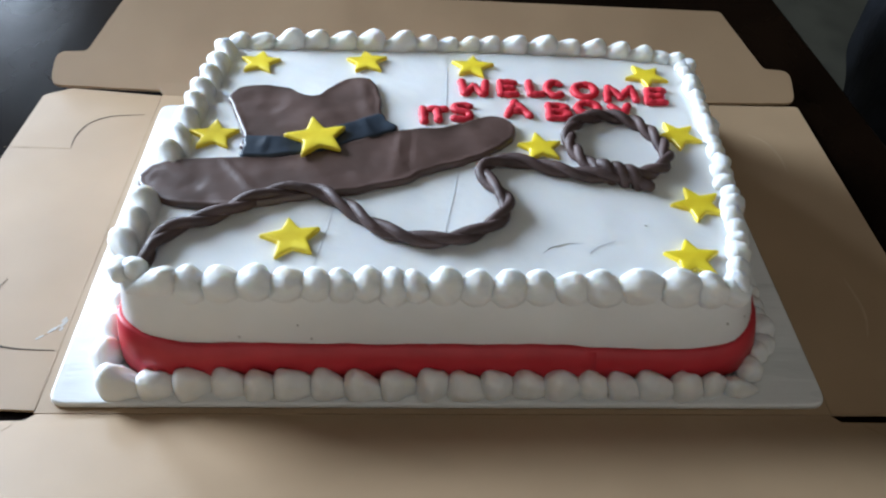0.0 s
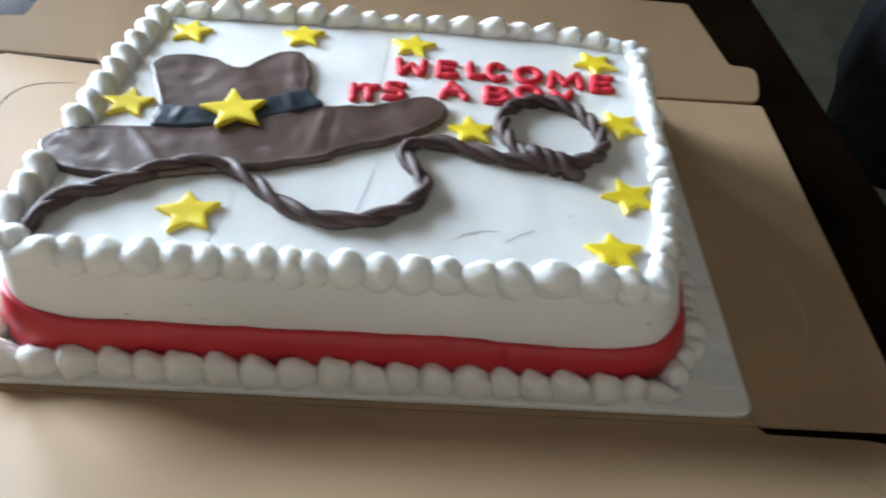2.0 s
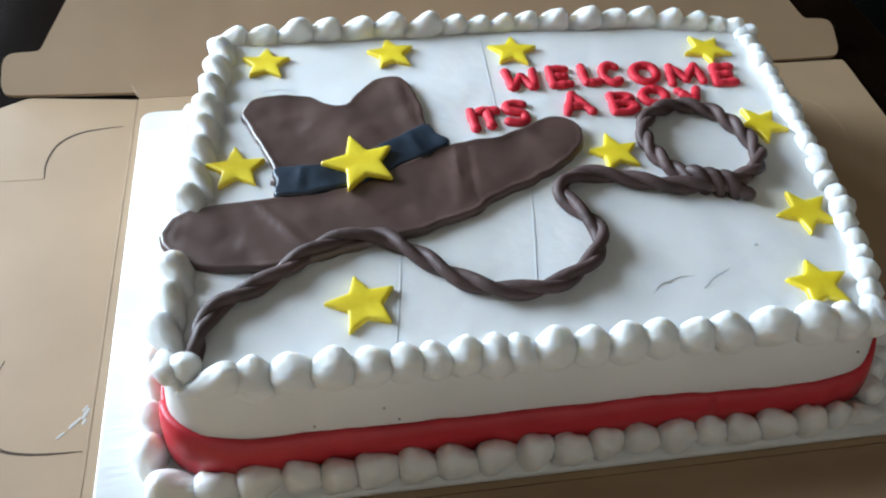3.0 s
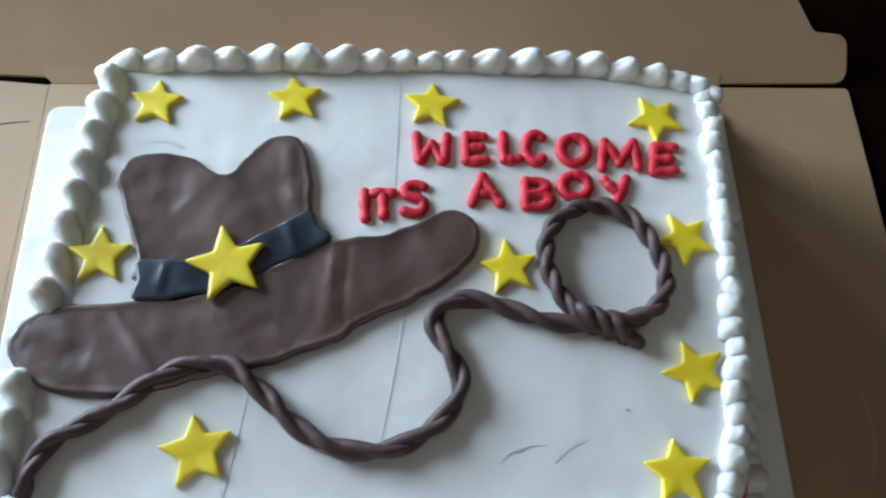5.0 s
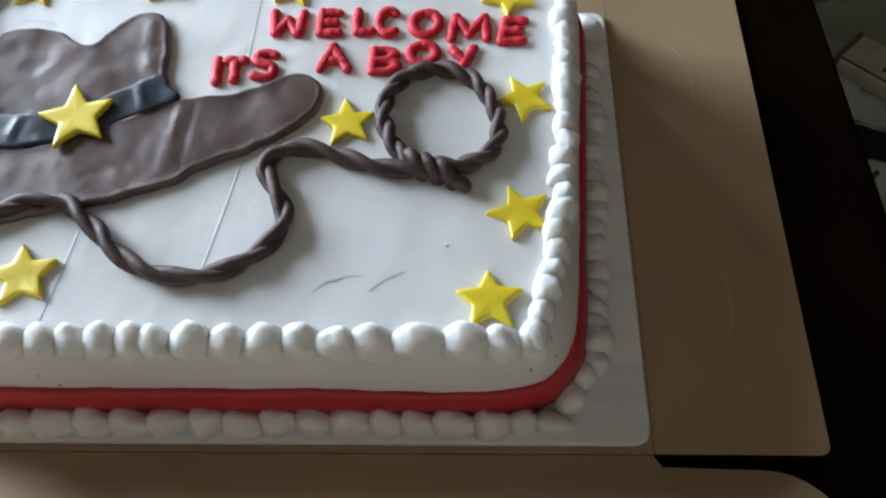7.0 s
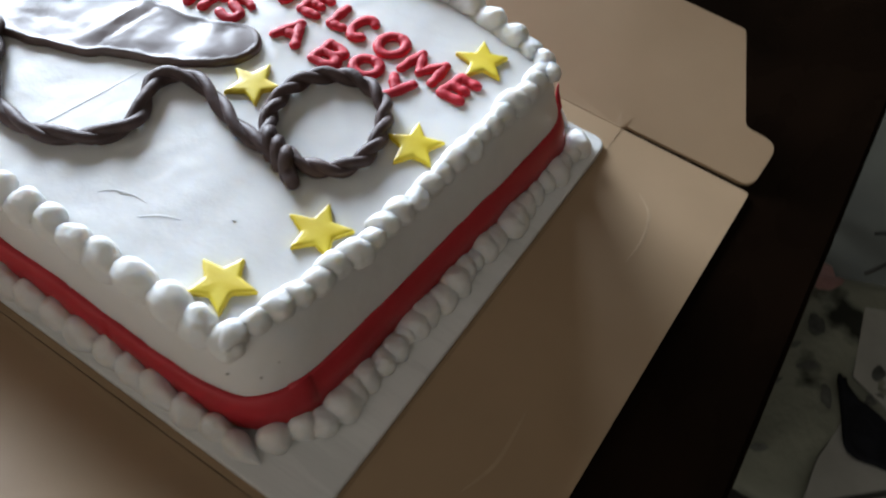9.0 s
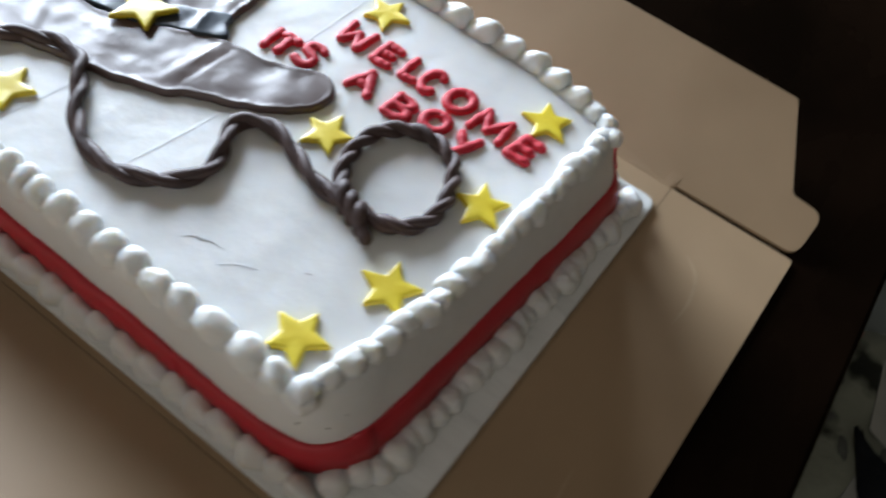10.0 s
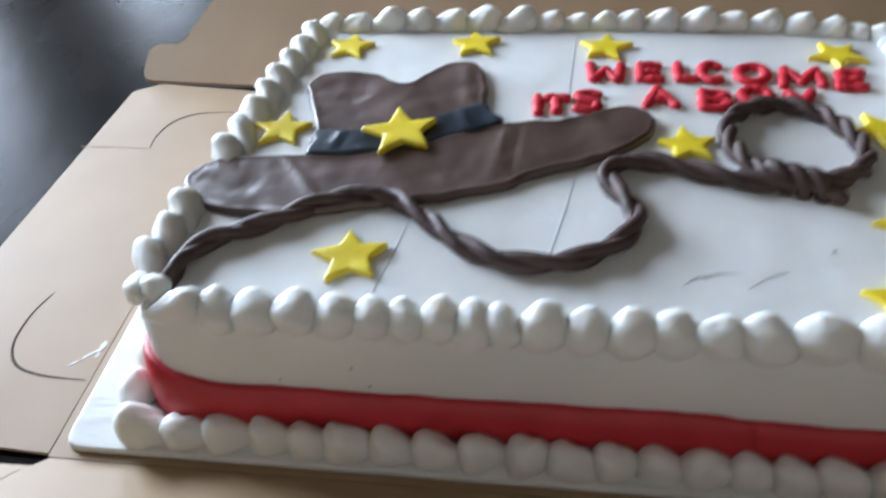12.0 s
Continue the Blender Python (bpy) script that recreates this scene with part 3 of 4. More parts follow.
def star(x, y, deg, radius, inner=0.47, name="star", parent=None, z=None, label="bright yellow fondant star"):
    pts = []
    for k in range(10):
        a = radians(deg + 36 * k)
        r = radius if k % 2 == 0 else radius * inner
        pts.append(Vector((r * math.cos(a) * (1 + 0.05 * math.sin(k * 2.3 + x * 90)), r * math.sin(a) * (1 + 0.05 * math.cos(k * 1.7 + y * 80)))))
    out = rounded(pts, [radius * 0.10 if k % 2 == 0 else radius * 0.08 for k in range(10)])
    bm = bmesh.new()
    loops = []
    for f, dz in ((0.985, 0.0), (1.0, 0.0010), (0.995, 0.0024), (0.97, 0.0032), (0.90, 0.0036), (0.72, 0.0037), (0.4, 0.0038)):
        loops.append([bm.verts.new((q.x * f, q.y * f, dz + 0.0007 * noise.noise((q.x * f * 70 + x * 50, q.y * f * 70, y * 50)))) for q in out])
    for la, lb in zip(loops, loops[1:]):
        for k in range(len(out)):
            bm.faces.new((la[k], la[(k + 1) % len(out)], lb[(k + 1) % len(out)], lb[k]))
    tip = bm.verts.new((0, 0, 0.0038))
    for k in range(len(out)):
        bm.faces.new((loops[-1][k], loops[-1][(k + 1) % len(out)], tip))
    bm.faces.new(list(reversed(loops[0])))
    ob = part(name, bm, YELLOW, parent or cake, label)
    ob.location = (x, y, (top_z(x, y) - 0.0005) if z is None else z)
    return ob


for x, y, deg, r in ((-0.146, 0.118, 87, 0.0185), (-0.060, 0.121, 96, 0.0185), (0.026, 0.117, 84, 0.0185), (0.168, 0.107, -95, 0.0185), (-0.164, 0.012, 93, 0.0195),
                     (0.0695, 0.004, 97, 0.0185), (0.175, 0.0225, 45, 0.0185), (0.1695, -0.0585, 110, 0.0195), (0.1515, -0.1130, 92, 0.0195), (-0.0975, -0.0995, 101, 0.0205)):
    star(x, y, deg, r)

CROWN = [(-0.140, -0.004), (-0.143, 0.010), (-0.148, 0.026), (-0.159, 0.052), (-0.162, 0.064), (-0.157, 0.0755), (-0.146, 0.0805), (-0.132, 0.0805), (-0.118, 0.076), (-0.106, 0.068), (-0.0985, 0.0655),
         (-0.091, 0.0715), (-0.082, 0.084), (-0.072, 0.0910), (-0.060, 0.0925), (-0.053, 0.087), (-0.048, 0.071), (-0.046, 0.052), (-0.0465, 0.036), (-0.055, 0.016), (-0.095, 0.000)]
BRIM = [(-0.205, -0.044), (-0.202, -0.032), (-0.193, -0.0235), (-0.180, -0.0195), (-0.139, -0.0165), (-0.106, -0.013), (-0.079, -0.003), (-0.050, 0.014), (-0.030, 0.0215), (-0.003, 0.025), (0.017, 0.033),
        (0.033, 0.0405), (0.045, 0.039), (0.0535, 0.028), (0.050, 0.014), (0.039, -0.001), (0.024, -0.011), (0.004, -0.021), (-0.013, -0.029), (-0.027, -0.039), (-0.045, -0.046), (-0.070, -0.0545),
        (-0.104, -0.062), (-0.132, -0.069), (-0.158, -0.0705), (-0.175, -0.068), (-0.188, -0.062), (-0.199, -0.054)]
HATBAND = [(-0.1415, 0.0075), (-0.117, 0.009), (-0.092, 0.016), (-0.071, 0.0265), (-0.0475, 0.0395), (-0.041, 0.031), (-0.034, 0.0205), (-0.060, 0.006), (-0.084, -0.0055), (-0.108, -0.0135), (-0.139, -0.0165), (-0.1405, -0.004)]


def uneven(points, seed, amp=0.0015):
    """A smooth outline with small nicks and waves, as cut by hand."""
    return [q + Vector((amp * noise.noise((q.x * 90, q.y * 90, seed)) + amp * 0.5 * noise.noise((q.x * 260, q.y * 260, seed)), amp * noise.noise((q.x * 90, q.y * 90, seed + 5)), 0)) for q in spline([(*p, 0) for p in points], 0.003, True)]


def fold(x, y, a, b, width):
    """1 on the line from a to b, falling off to its sides and ends."""
    d = Vector(b) - Vector(a)
    q = Vector((x, y)) - Vector(a)
    t = q.dot(d) / d.length_squared
    side = (q.x * d.y - q.y * d.x) / d.length / width
    return math.exp(-side * side) * max(0.0, 1 - abs(2 * t - 1) ** 3) if 0 < t < 1 else 0.0


def wavy(seed, amp, folds=()):
    return lambda x, y: top_z(x, y) - H + amp * (noise.noise((x * 28, y * 28, seed)) + 0.5 * noise.noise((x * 70, y * 70, seed))) + sum(h * fold(x, y, a, b, w) for a, b, w, h in folds)


BRIM_FOLDS = (((-0.158, -0.014), (-0.122, -0.060), 0.0022, 0.0011), ((-0.030, 0.024), (-0.036, -0.036), 0.0028, 0.0009), ((-0.022, 0.024), (-0.026, -0.034), 0.0022, -0.0006),
              ((-0.196, -0.040), (-0.160, -0.052), 0.006, -0.0014), ((-0.120, -0.030), (-0.060, -0.022), 0.0016, 0.0005), ((0.020, 0.030), (0.044, 0.012), 0.005, -0.0008), ((-0.100, -0.045), (-0.040, -0.020), 0.0018, -0.0005))
hat = part("hat", plate(bmesh.new(), uneven(CROWN, 5), TZ, 0.0042, 0.0013, 0.0005, wavy(1.0, 0.0010, (((-0.062, 0.086), (-0.055, 0.040), 0.004, 0.0012), ((-0.150, 0.070), (-0.120, 0.045), 0.009, -0.0012))), 0.004), BROWN, cake, "flat brown fondant cowboy hat")
part("brim", plate(bmesh.new(), uneven(BRIM, 4), TZ, 0.0046, 0.0013, 0.0006, wavy(2.0, 0.0010, BRIM_FOLDS), 0.004), BROWN, hat)
part("hat_band", plate(bmesh.new(), uneven(HATBAND, 7), TZ + 0.002, 0.0042, 0.0012, 0.0, wavy(3.0, 0.0009, (((-0.125, 0.008), (-0.128, -0.014), 0.003, 0.0010), ((-0.060, 0.034), (-0.052, 0.010), 0.003, 0.0010))), 0.004), NAVY, hat, "dark navy fondant hat band")
star(-0.0900, 0.0045, 104, 0.0245, 0.46, "star", hat, TZ + 0.0058, "larger yellow fondant star on the hat band")


# twisted rope
def strands(points, parent, name, turns, gap, thick, base, dip=0.0, closed=False, phase=0.0):
    """Two thick strands wound round each other along a path."""
    path = spline([(*p, 0) for p in points], 0.0014, closed)
    n = len(path)
    obs = []
    for s in range(2):
        pts = []
        for i, q in enumerate(path):
            t = (path[(i + 1) % n] - path[i - 1]) if closed else (path[min(i + 1, n - 1)] - path[max(i - 1, 0)])
            t.normalize()
            side = Vector((-t.y, t.x, 0))
            a = 2 * math.pi * turns * i / n + math.pi * s + phase
            pts.append(Vector((q.x, q.y, base - dip * max(0.0, 1 - i / 12) + top_z(q.x, q.y) + gap * math.sin(a))) + side * gap * math.cos(a))
        ob = part(name, tube(bmesh.new(), pts, thick, 8, closed), ROPE, parent, "dark brown fondant rope lasso" if parent == cake else "")
        if parent == cake:
            parent, name = ob, "strand"
        obs.append(ob)
    return obs[0]


ROPE_PATH = [(-0.184, -0.128), (-0.181, -0.117), (-0.178, -0.105), (-0.169, -0.093), (-0.153, -0.084), (-0.137, -0.0735), (-0.124, -0.0625), (-0.110, -0.0555), (-0.095, -0.053), (-0.083, -0.055), (-0.074, -0.0625), (-0.063, -0.072),
             (-0.052, -0.0835), (-0.039, -0.093), (-0.025, -0.099), (-0.007, -0.101), (0.010, -0.097), (0.025, -0.088), (0.036, -0.076), (0.0395, -0.064), (0.036, -0.052), (0.029, -0.040), (0.0255, -0.0305),
             (0.0295, -0.0215), (0.042, -0.0165), (0.057, -0.0185), (0.073, -0.0245), (0.088, -0.0295), (0.104, -0.032), (0.118, -0.033)]
lasso = strands(ROPE_PATH, cake, "lasso", 8, 0.0022, 0.0036, 0.0046, 0.0075)
RING = [(0.108, -0.029), (0.0965, -0.012), (0.0910, 0.006), (0.0925, 0.022), (0.1005, 0.0345), (0.114, 0.0425), (0.130, 0.0425), (0.1445, 0.0345), (0.1535, 0.020), (0.1585, 0.004), (0.1575, -0.012), (0.149, -0.0235), (0.136, -0.029), (0.124, -0.029)]
strands(RING, lasso, "strand", 6.5, 0.0022, 0.0035, 0.0048)
for i in range(3):
    c = Vector((0.110 + 0.0085 * i, -0.0275 - 0.0030 * i, 0))
    pts = []
    for k in range(15):
        a = math.pi * (-0.12 + 1.24 * k / 14)
        d = Vector((-0.50, 0.86, 0)).normalized()
        pts.append(c + d * 0.0068 * math.cos(a) + Vector((0.0035 * (k / 14 - 0.5), 0, H + 0.001 + 0.0095 * math.sin(a))))
    part("knot_coil", tube(bmesh.new(), pts, 0.0041, 8), ROPE, lasso)
part("rope_end", tube(bmesh.new(), spline([(0.118, -0.031, H + 0.007), (0.130, -0.037, H + 0.0055), (0.1385, -0.0425, H + 0.0042)], 0.002), 0.0043, 10), ROPE, lasso)

# lettering, each letter laid from rolled strokes in a box given by its lower left, lower right and upper left corners
ARC = lambda cx, cy, rx, ry, a0, a1, n=12: [(cx + rx * math.cos(radians(a0 + (a1 - a0) * k / n)), cy + ry * math.sin(radians(a0 + (a1 - a0) * k / n))) for k in range(n + 1)]
GLYPHS = {
    "W": [[(0.0, 1.0), (0.04, 0.5), (0.12, 0.05), (0.3, 0.35), (0.5, 0.66)], [(0.5, 0.66), (0.66, 0.35), (0.86, 0.0), (0.93, 0.5), (1.0, 0.98)]],
    "E": [[(0.1, 1.0), (0.06, 0.5), (0.04, 0.02)], [(0.1, 0.97), (0.55, 0.97), (0.95, 0.95)], [(0.06, 0.5), (0.5, 0.5), (0.8, 0.5)], [(0.04, 0.02), (0.5, 0.0), (1.0, 0.03)]],
    "L": [[(0.05, 1.0), (0.04, 0.5), (0.1, 0.05)], [(0.1, 0.05), (0.5, 0.02), (1.0, 0.06)]],
    "C": [ARC(0.52, 0.5, 0.5, 0.5, 50, 310)],
    "O": [ARC(0.5, 0.5, 0.5, 0.5, 90, 448, 18)],
    "M": [[(0.0, 0.0), (0.03, 0.5), (0.08, 1.0)], [(0.08, 1.0), (0.3, 0.6), (0.48, 0.2)], [(0.48, 0.2), (0.68, 0.6), (0.88, 0.98)], [(0.88, 0.98), (0.95, 0.5), (1.0, 0.02)]],
    "I": [[(0.4, 1.0), (0.5, 0.5), (0.6, 0.0)]],
    "T": [[(0.0, 0.95), (0.5, 0.98), (1.0, 0.95)], [(0.52, 0.95), (0.54, 0.5), (0.58, 0.0)]],
    "S": [[(0.95, 0.92), (0.6, 1.0), (0.15, 0.9), (0.12, 0.66), (0.5, 0.54), (0.88, 0.42), (0.9, 0.12), (0.5, 0.0), (0.05, 0.08)]],
    "A": [[(0.0, 0.0), (0.22, 0.5), (0.42, 1.0)], [(0.42, 1.0), (0.7, 0.5), (1.0, 0.02)], [(0.2, 0.34), (0.5, 0.36), (0.8, 0.34)]],
    "B": [[(0.05, 1.0), (0.04, 0.5), (0.02, 0.0)], [(0.05, 1.0), (0.6, 1.0), (0.9, 0.8), (0.6, 0.55), (0.06, 0.52)], [(0.06, 0.5), (0.7, 0.5), (1.0, 0.25), (0.65, 0.0), (0.02, 0.0)]],
    "Y": [[(0.0, 0.95), (0.25, 0.7), (0.5, 0.5)], [(1.0, 1.0), (0.75, 0.5), (0.45, 0.0)]],
}
LETTERS = [("W", 0.013, 0.072, 0.026, 0.0255, 0), ("E", 0.043, 0.0725, 0.019, 0.0255, 0), ("L", 0.066, 0.073, 0.0165, 0.0255, 0.0005), ("C", 0.080, 0.072, 0.019, 0.027, 0.001), ("O", 0.102, 0.0715, 0.0235, 0.0255, 0.001),
           ("M", 0.127, 0.068, 0.0295, 0.0255, 0.0015), ("E", 0.158, 0.065, 0.0205, 0.0255, 0.0025), ("I", -0.0172, 0.0330, 0.0068, 0.0245, -0.001), ("T", -0.0130, 0.0350, 0.0180, 0.0225, 0),
           ("S", 0.0050, 0.0360, 0.0200, 0.027, 0), ("A", 0.046, 0.0430, 0.0235, 0.0250, 0), ("B", 0.078, 0.0410, 0.0220, 0.0240, 0.0005), ("O", 0.101, 0.0475, 0.0230, 0.0225, 0.001), ("Y", 0.127, 0.0430, 0.0200, 0.0240, 0.001)]
for ch, x, y, w, h, lean in LETTERS:
    bm = bmesh.new()
    rr = 0.0035
    for stroke in GLYPHS[ch]:
        pts = []
        for u, v in stroke:
            px, py = x + rr + u * (w - 2 * rr) + lean * v, y + rr + v * (h - 2 * rr)
            pts.append((px, py, top_z(px, py) + 0.0010))
        ph = x * 300 + len(pts)
        tube(bm, spline(pts, 0.0012), lambda t: rr * (1 + 0.1 * math.sin(9 * t + ph)), 10, False, 0.72)
    part("letter", bm, RED_GEL, cake, "red icing letter " + ch)

# small marks in the icing
def mark(name, points, radius, material, sink, label="", proud=0.0):
    """A strand laid into the icing: sunk by a depth, or all but its crest, which stands proud."""
    taper = lambda t: radius * (0.3 + 0.7 * math.sin(math.pi * min(0.97, max(0.03, t))))
    line = spline([(*q, 0) for q in points], 0.003)
    pts = [Vector((p.x, p.y, top_z(p.x, p.y) - ((taper(k / (len(line) - 1)) - proud) if proud else sink))) for k, p in enumerate(line)]
    return part(name, tube(bmesh.new(), pts, taper, 10 if proud else 6), material, cake, label)


mark("icing_crack", [(0.059, -0.1075), (0.0630, -0.1035), (0.0665, -0.1010), (0.0700, -0.1012), (0.0745, -0.0985), (0.085, -0.0980)], 0.00055, CRACK, 0.0001, "fine crack in the icing")
mark("icing_lip", [(0.0595, -0.1060), (0.0635, -0.1022), (0.0700, -0.0995), (0.080, -0.0968)], 0.0011, ICING, 0.0006)
for line in ([(0.0065, 0.135), (0.0045, 0.09), (0.003, 0.05)], [(0.012, -0.005), (0.005, -0.050), (-0.004, -0.100)], [(-0.074, -0.066), (-0.078, -0.095), (-0.083, -0.126)], [(0.088, -0.107), (0.096, -0.100), (0.106, -0.0955)], [(-0.148, 0.089), (-0.137, 0.0905), (-0.126, 0.0855)]):
    mark("icing_ridge", line, 0.0026, ICING, 0.0, "", 0.00024)
for x, y in ((0.128, -0.0795), (-0.115, -0.125), (0.152, 0.0675)):
    mark("icing_bump", [(x, y), (x + 0.002, y + 0.0008)], 0.0011, ICING, 0.0002)
for x, z in ((-0.125, 0.0385), (-0.078, 0.0375), (-0.092, 0.048)):
    p, n = side_at(min(range(14, 57), key=lambda k: abs(LOOP_B[k].x - x)), z)
    bm = bmesh.new()
    bmesh.ops.create_icosphere(bm, subdivisions=1, radius=0.0008)
    ob = part("crumb", bm, CRUMB, cake)
    ob.location = (p.x, p.y - 0.0008, z)

for k, z in ((61, 0.047), (64, 0.0445), (66, 0.052)):
    p, n = side_at(k, z)
    bm = bmesh.new()
    bmesh.ops.create_icosphere(bm, subdivisions=1, radius=0.0007 + 0.0002 * (k % 3))
    ob = part("crumb", bm, CRUMB, cake)
    ob.location = (p.x - n.x * 0.0003, p.y - n.y * 0.0003, z)

# ---- the bench with its clutter beside the table ----
SEAT = 0.45
bench = empty("bench", (0.80, 0.42, 0), "black wooden bench in shade beside the table, covered with clutter", "bench")
bench.matrix_basis = pose(0.40, 0.15, 0, 0, 0, -29.4)
part("seat", box(bmesh.new(), 0.0, 0.56, -0.20, 0.95, SEAT - 0.035, SEAT, 0.006), BLACKWOOD, bench, smooth=False)
for x in (0.05, 0.51):
    for y in (-0.15, 0.90):
        part("leg", box(bmesh.new(), x - 0.025, x + 0.025, y - 0.025, y + 0.025, 0, SEAT - 0.035, 0.004), BLACKWOOD, bench, smooth=False)


def fold_height(u, v, z, bulge, seed, rough):
    edge = min(u, v, 1 - u, 1 - v)
    f = min(1.0, max(0.0, edge) * 6) ** 0.5
    crease = abs(noise.noise((u * 3.2 + seed, v * 3.2, 0.3))) + 0.5 * abs(noise.noise((u * 7.5 + seed, v * 7.5, 1.3)))
    return z + f * (0.006 + bulge * (0.45 + 0.8 * rough * (0.6 - crease)))


def drape(name, x0, x1, y0, y1, z, bulge, seed, material, label, category, rough=1.0, n=46, ragged=0.03, left=None):
    """A crumpled soft thing lying on the seat: a closed sheet with folds, thicker in its middle."""
    bm = bmesh.new()
    rows = []
    for i in range(n + 1):
        row = []
        for j in range(n + 1):
            u, v = i / n, j / n
            y = y0 + (y1 - y0) * v + ragged * noise.noise((seed, u * 4, v))
            xa = left(y) if left else x0
            x = xa + (x1 - xa) * u + ragged * noise.noise((v * 4, seed, u))
            row.append(bm.verts.new((x, y, fold_height(u, v, z, bulge, seed, rough))))
        rows.append(row)
    for a, b in zip(rows, rows[1:]):
        for j in range(n):
            bm.faces.new((a[j], b[j], b[j + 1], a[j + 1]))
    rim = [r[0] for r in rows] + rows[-1][1:] + [r[-1] for r in reversed(rows[:-1])] + list(reversed(rows[0][1:-1]))
    bm.faces.new(rim)
    return tagged(part(name, bm, material, None), label, category)


BAG = (0.432, 0.80, 0.15, 0.60, SEAT + 0.0005, 0.024, 3.0)
bag_edge = lambda y: 0.432 + 0.56 * max(0.0, y - 0.17) * min(1.0, max(0.0, (y - 0.42) / 0.07))
bag = drape("plastic_bag", *BAG, CLOTH, "crumpled pale grey printed bag lying on the bench", "bag", ragged=0.012, left=bag_edge)
coat = drape("black_coat", 0.70, 1.02, 0.16, 1.00, SEAT + 0.0005, 0.24, 8.0, COAT, "heap of black clothing lying on the bench", "clothing", ragged=0.02, left=lambda y: 0.705 - 0.105 * min(1.0, max(0.0, (y - 0.44) / 0.09)) + 0.56 * max(0.0, y - 0.53))

sleeve = spline([(0.93, 0.30, SEAT + 0.13), (0.87, 0.40, SEAT + 0.165), (0.84, 0.52, SEAT + 0.165), (0.86, 0.66, SEAT + 0.14)], 0.012)
part("sleeve", tube(bmesh.new(), [p + Vector((0, 0, 0.008 * noise.noise((p.x * 30, p.y * 30, 2.0)))) for p in sleeve], lambda t: 0.046 * (1 + 0.12 * math.sin(17 * t) + 0.07 * math.sin(31 * t)), 14, False, 0.7), COAT, coat)
part("cord", tube(bmesh.new(), spline([(0.652, 0.372, SEAT + 0.050), (0.664, 0.30, SEAT + 0.053), (0.674, 0.22, SEAT + 0.050), (0.70, 0.17, SEAT + 0.03)], 0.006), 0.0016, 6), PACK, coat, "thin pale cord")


def print_on_bag(name, cx, cy, rx, ry, material, label, turn=0.0):
    """A printed blot that follows the folds of the bag."""
    bm = bmesh.new()
    x0, x1, y0, y1, z, bulge, seed = BAG
    rings = []
    for f in (1.0, 0.75, 0.5, 0.25):
        ring = []
        for k in range(20):
            a = 2 * math.pi * k / 20
            w = f * (1 + 0.35 * noise.noise((math.cos(a) * 1.5 + cx * 40, math.sin(a) * 1.5, cy * 40)))
            px, py = rx * w * math.cos(a), ry * w * math.sin(a)
            x, y = cx + px * math.cos(turn) - py * math.sin(turn), cy + px * math.sin(turn) + py * math.cos(turn)
            u, v = (x - bag_edge(y)) / (x1 - bag_edge(y)), (y - y0) / (y1 - y0)
            ring.append(bm.verts.new((x, y, fold_height(u, v, z, bulge, seed, 1.0) + 0.0022)))
        rings.append(ring)
    for a, b in zip(rings, rings[1:]):
        for k in range(20):
            bm.faces.new((a[k], a[(k + 1) % 20], b[(k + 1) % 20], b[k]))
    bm.faces.new(rings[-1])
    return part(name, bm, material, bag, label)


print_on_bag("print", 0.458, 0.425, 0.018, 0.026, PINK, "faded pink printed patch")
for cx, cy, rx, ry, turn in ((0.470, 0.352, 0.008, 0.017, 0.3), (0.505, 0.275, 0.006, 0.012, 0.4), (0.478, 0.298, 0.012, 0.004, 0.6), (0.452, 0.262, 0.015, 0.004, 0.8), (0.448, 0.222, 0.010, 0.005, 0.3), (0.545, 0.300, 0.010, 0.005, 0.9),
                             (0.560, 0.315, 0.012, 0.004, 1.4), (0.540, 0.330, 0.006, 0.010, 0.0), (0.470, 0.190, 0.008, 0.004, 0.5), (0.460, 0.318, 0.006, 0.003, 1.0)):
    print_on_bag("print", cx, cy, rx, ry, FADED, "dark printed blot", turn)
part("strap", tube(bmesh.new(), spline([(0.492, 0.44, SEAT + 0.03), (0.505, 0.455, SEAT + 0.042), (0.512, 0.48, SEAT + 0.044), (0.502, 0.50, SEAT + 0.042), (0.485, 0.50, SEAT + 0.03)], 0.004), 0.0022, 6), INK, bag, "thin black strap")

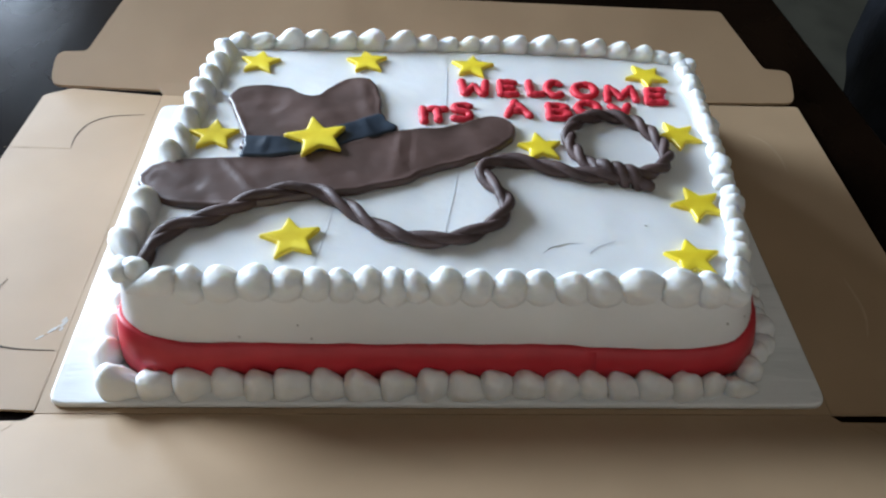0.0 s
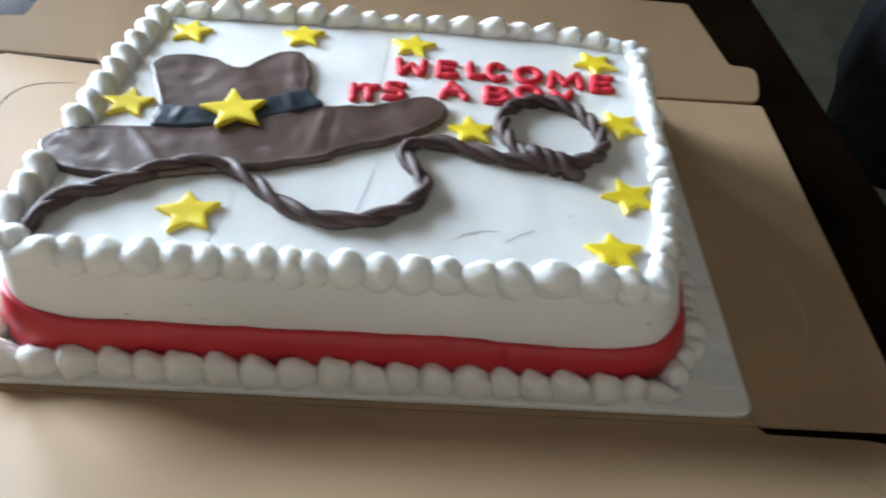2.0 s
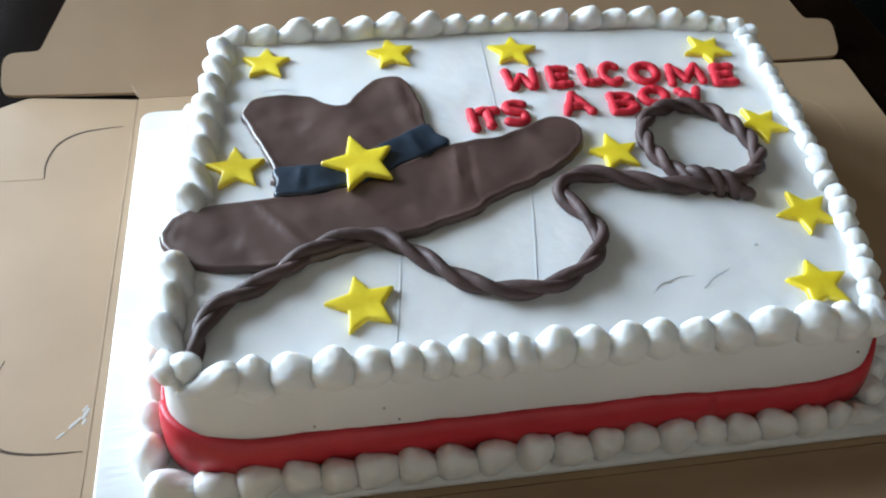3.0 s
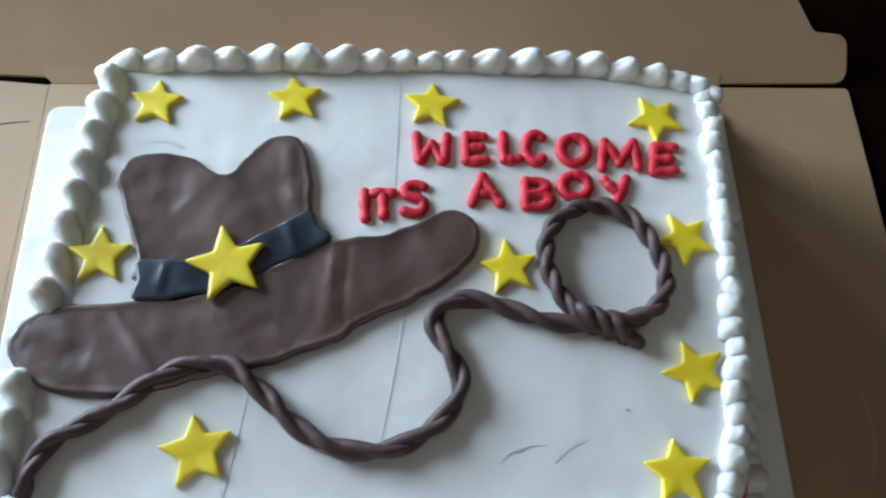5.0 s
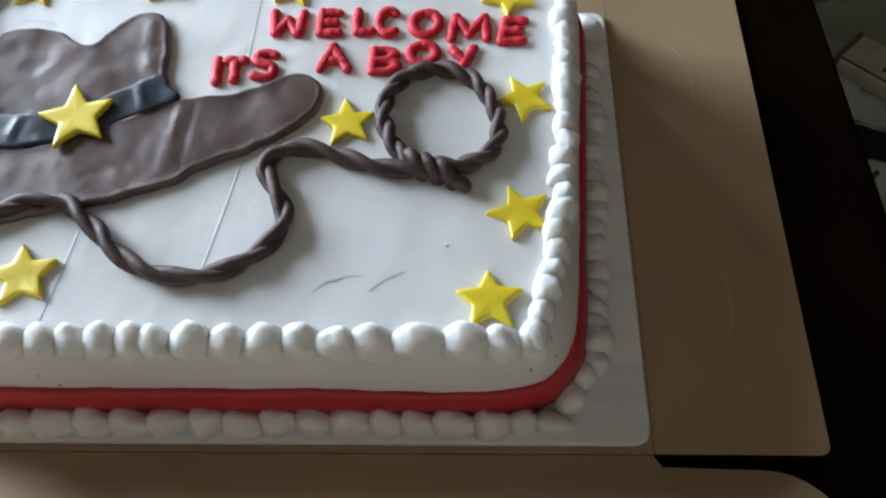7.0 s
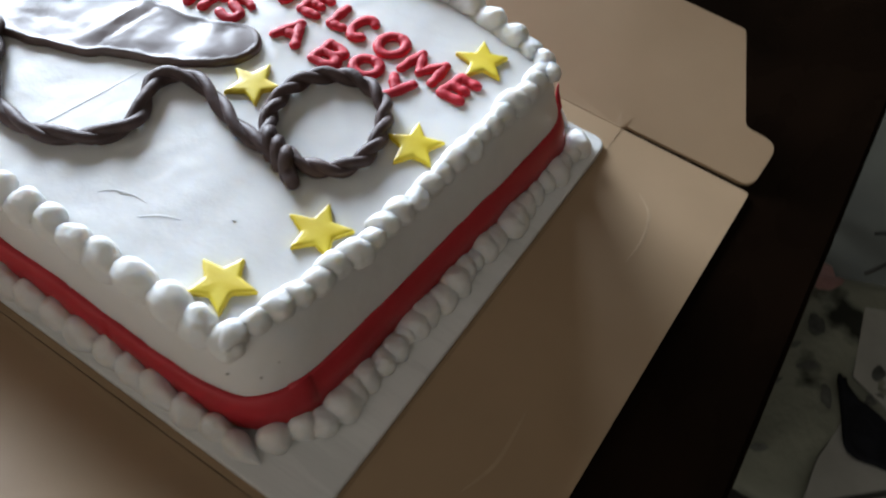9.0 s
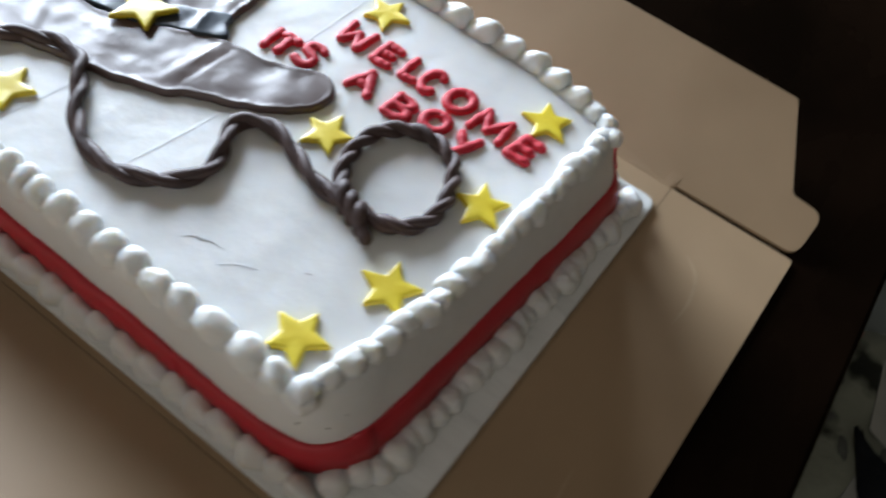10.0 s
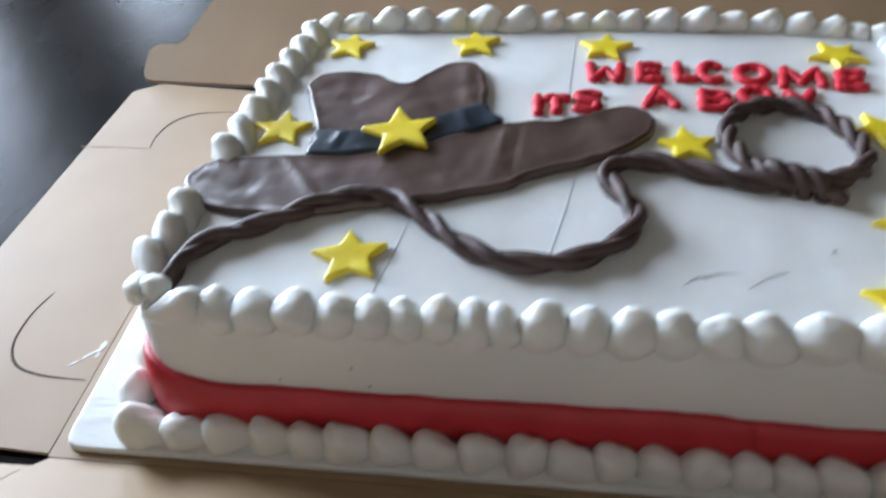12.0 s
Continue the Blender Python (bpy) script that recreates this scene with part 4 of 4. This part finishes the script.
packet = empty("packet", (0, 0, 0), "worn beige packet with brown ends lying on white paper", "packet")
packet.matrix_basis = pose(0.612, 0.350, SEAT + 0.0285, 3, -4, -46)
part("carton", box(bmesh.new(), -0.040, 0.040, -0.026, 0.026, 0, 0.022, 0.003), PACK, packet, smooth=False)
part("dark_square", box(bmesh.new(), 0.010, 0.026, -0.010, 0.008, 0.0215, 0.0226), INK, packet, "dark printed square", smooth=False)
part("dark_stripe", box(bmesh.new(), -0.034, 0.034, -0.0225, -0.0200, 0.0215, 0.0226), INK, packet, "dark printed stripe", smooth=False)
for x0, x1 in ((-0.0408, -0.033), (0.033, 0.0408)):
    part("end_band", box(bmesh.new(), x0, x1, -0.0266, 0.0266, 0.0004, 0.0224, 0.002), BROWN_PRINT, packet, "brown printed end", smooth=False)


def sheet(name, outline, z, bars, label):
    ob = empty(name, (0, 0, z), label, "paper")
    bm = plate(bmesh.new(), outline, 0.0, 0.0012, 0.0004, 0, lambda x, y: 0.003 * noise.noise((x * 9, y * 9, z * 9)) + 0.002)
    part("page", bm, PAPER, ob)
    for x0, y0, x1, y1, w in bars:
        bmx = bmesh.new()
        d = Vector((x1 - x0, y1 - y0)).normalized()
        s = Vector((-d.y, d.x)) * w / 2
        quad_pts = [Vector((x0, y0)) - s, Vector((x1, y1)) - s, Vector((x1, y1)) + s, Vector((x0, y0)) + s]
        plate(bmx, quad_pts, 0.0012, 0.0006, 0.0001, 0, lambda x, y: 0.003 * noise.noise((x * 9, y * 9, z * 9)) + 0.002)
        part("printed_bar", bmx, INK, ob, smooth=False)
    return ob


sheet("paper_sheet", [(0.521, 0.155), (0.539, 0.140), (0.615, 0.206), (0.598, 0.285), (0.530, 0.282), (0.519, 0.206)], SEAT + 0.0225, ((0.538, 0.169, 0.588, 0.217, 0.006),), "white printed paper sheet lying on the bench")
sheet("paper_sheet", [(0.505, 0.400), (0.520, 0.312), (0.577, 0.288), (0.645, 0.262), (0.665, 0.330), (0.600, 0.392), (0.550, 0.420)], SEAT + 0.0235, (), "plain pale paper sheet lying under the packet")
SCARF = [(0.506, 0.302), (0.522, 0.268), (0.540, 0.229), (0.575, 0.233), (0.612, 0.226), (0.690, 0.215), (0.700, 0.262), (0.630, 0.258), (0.570, 0.279), (0.530, 0.286)]
scarf = plate(bmesh.new(), spline([(*q, 0) for q in SCARF], 0.008, True), SEAT + 0.0262, 0.007, 0.002, 0.0, lambda x, y: 0.004 * noise.noise((x * 40, y * 40, 6.0)), 0.008)
tagged(part("black_scarf", scarf, COAT, None), "narrow strip of black cloth lying across the papers", "clothing")
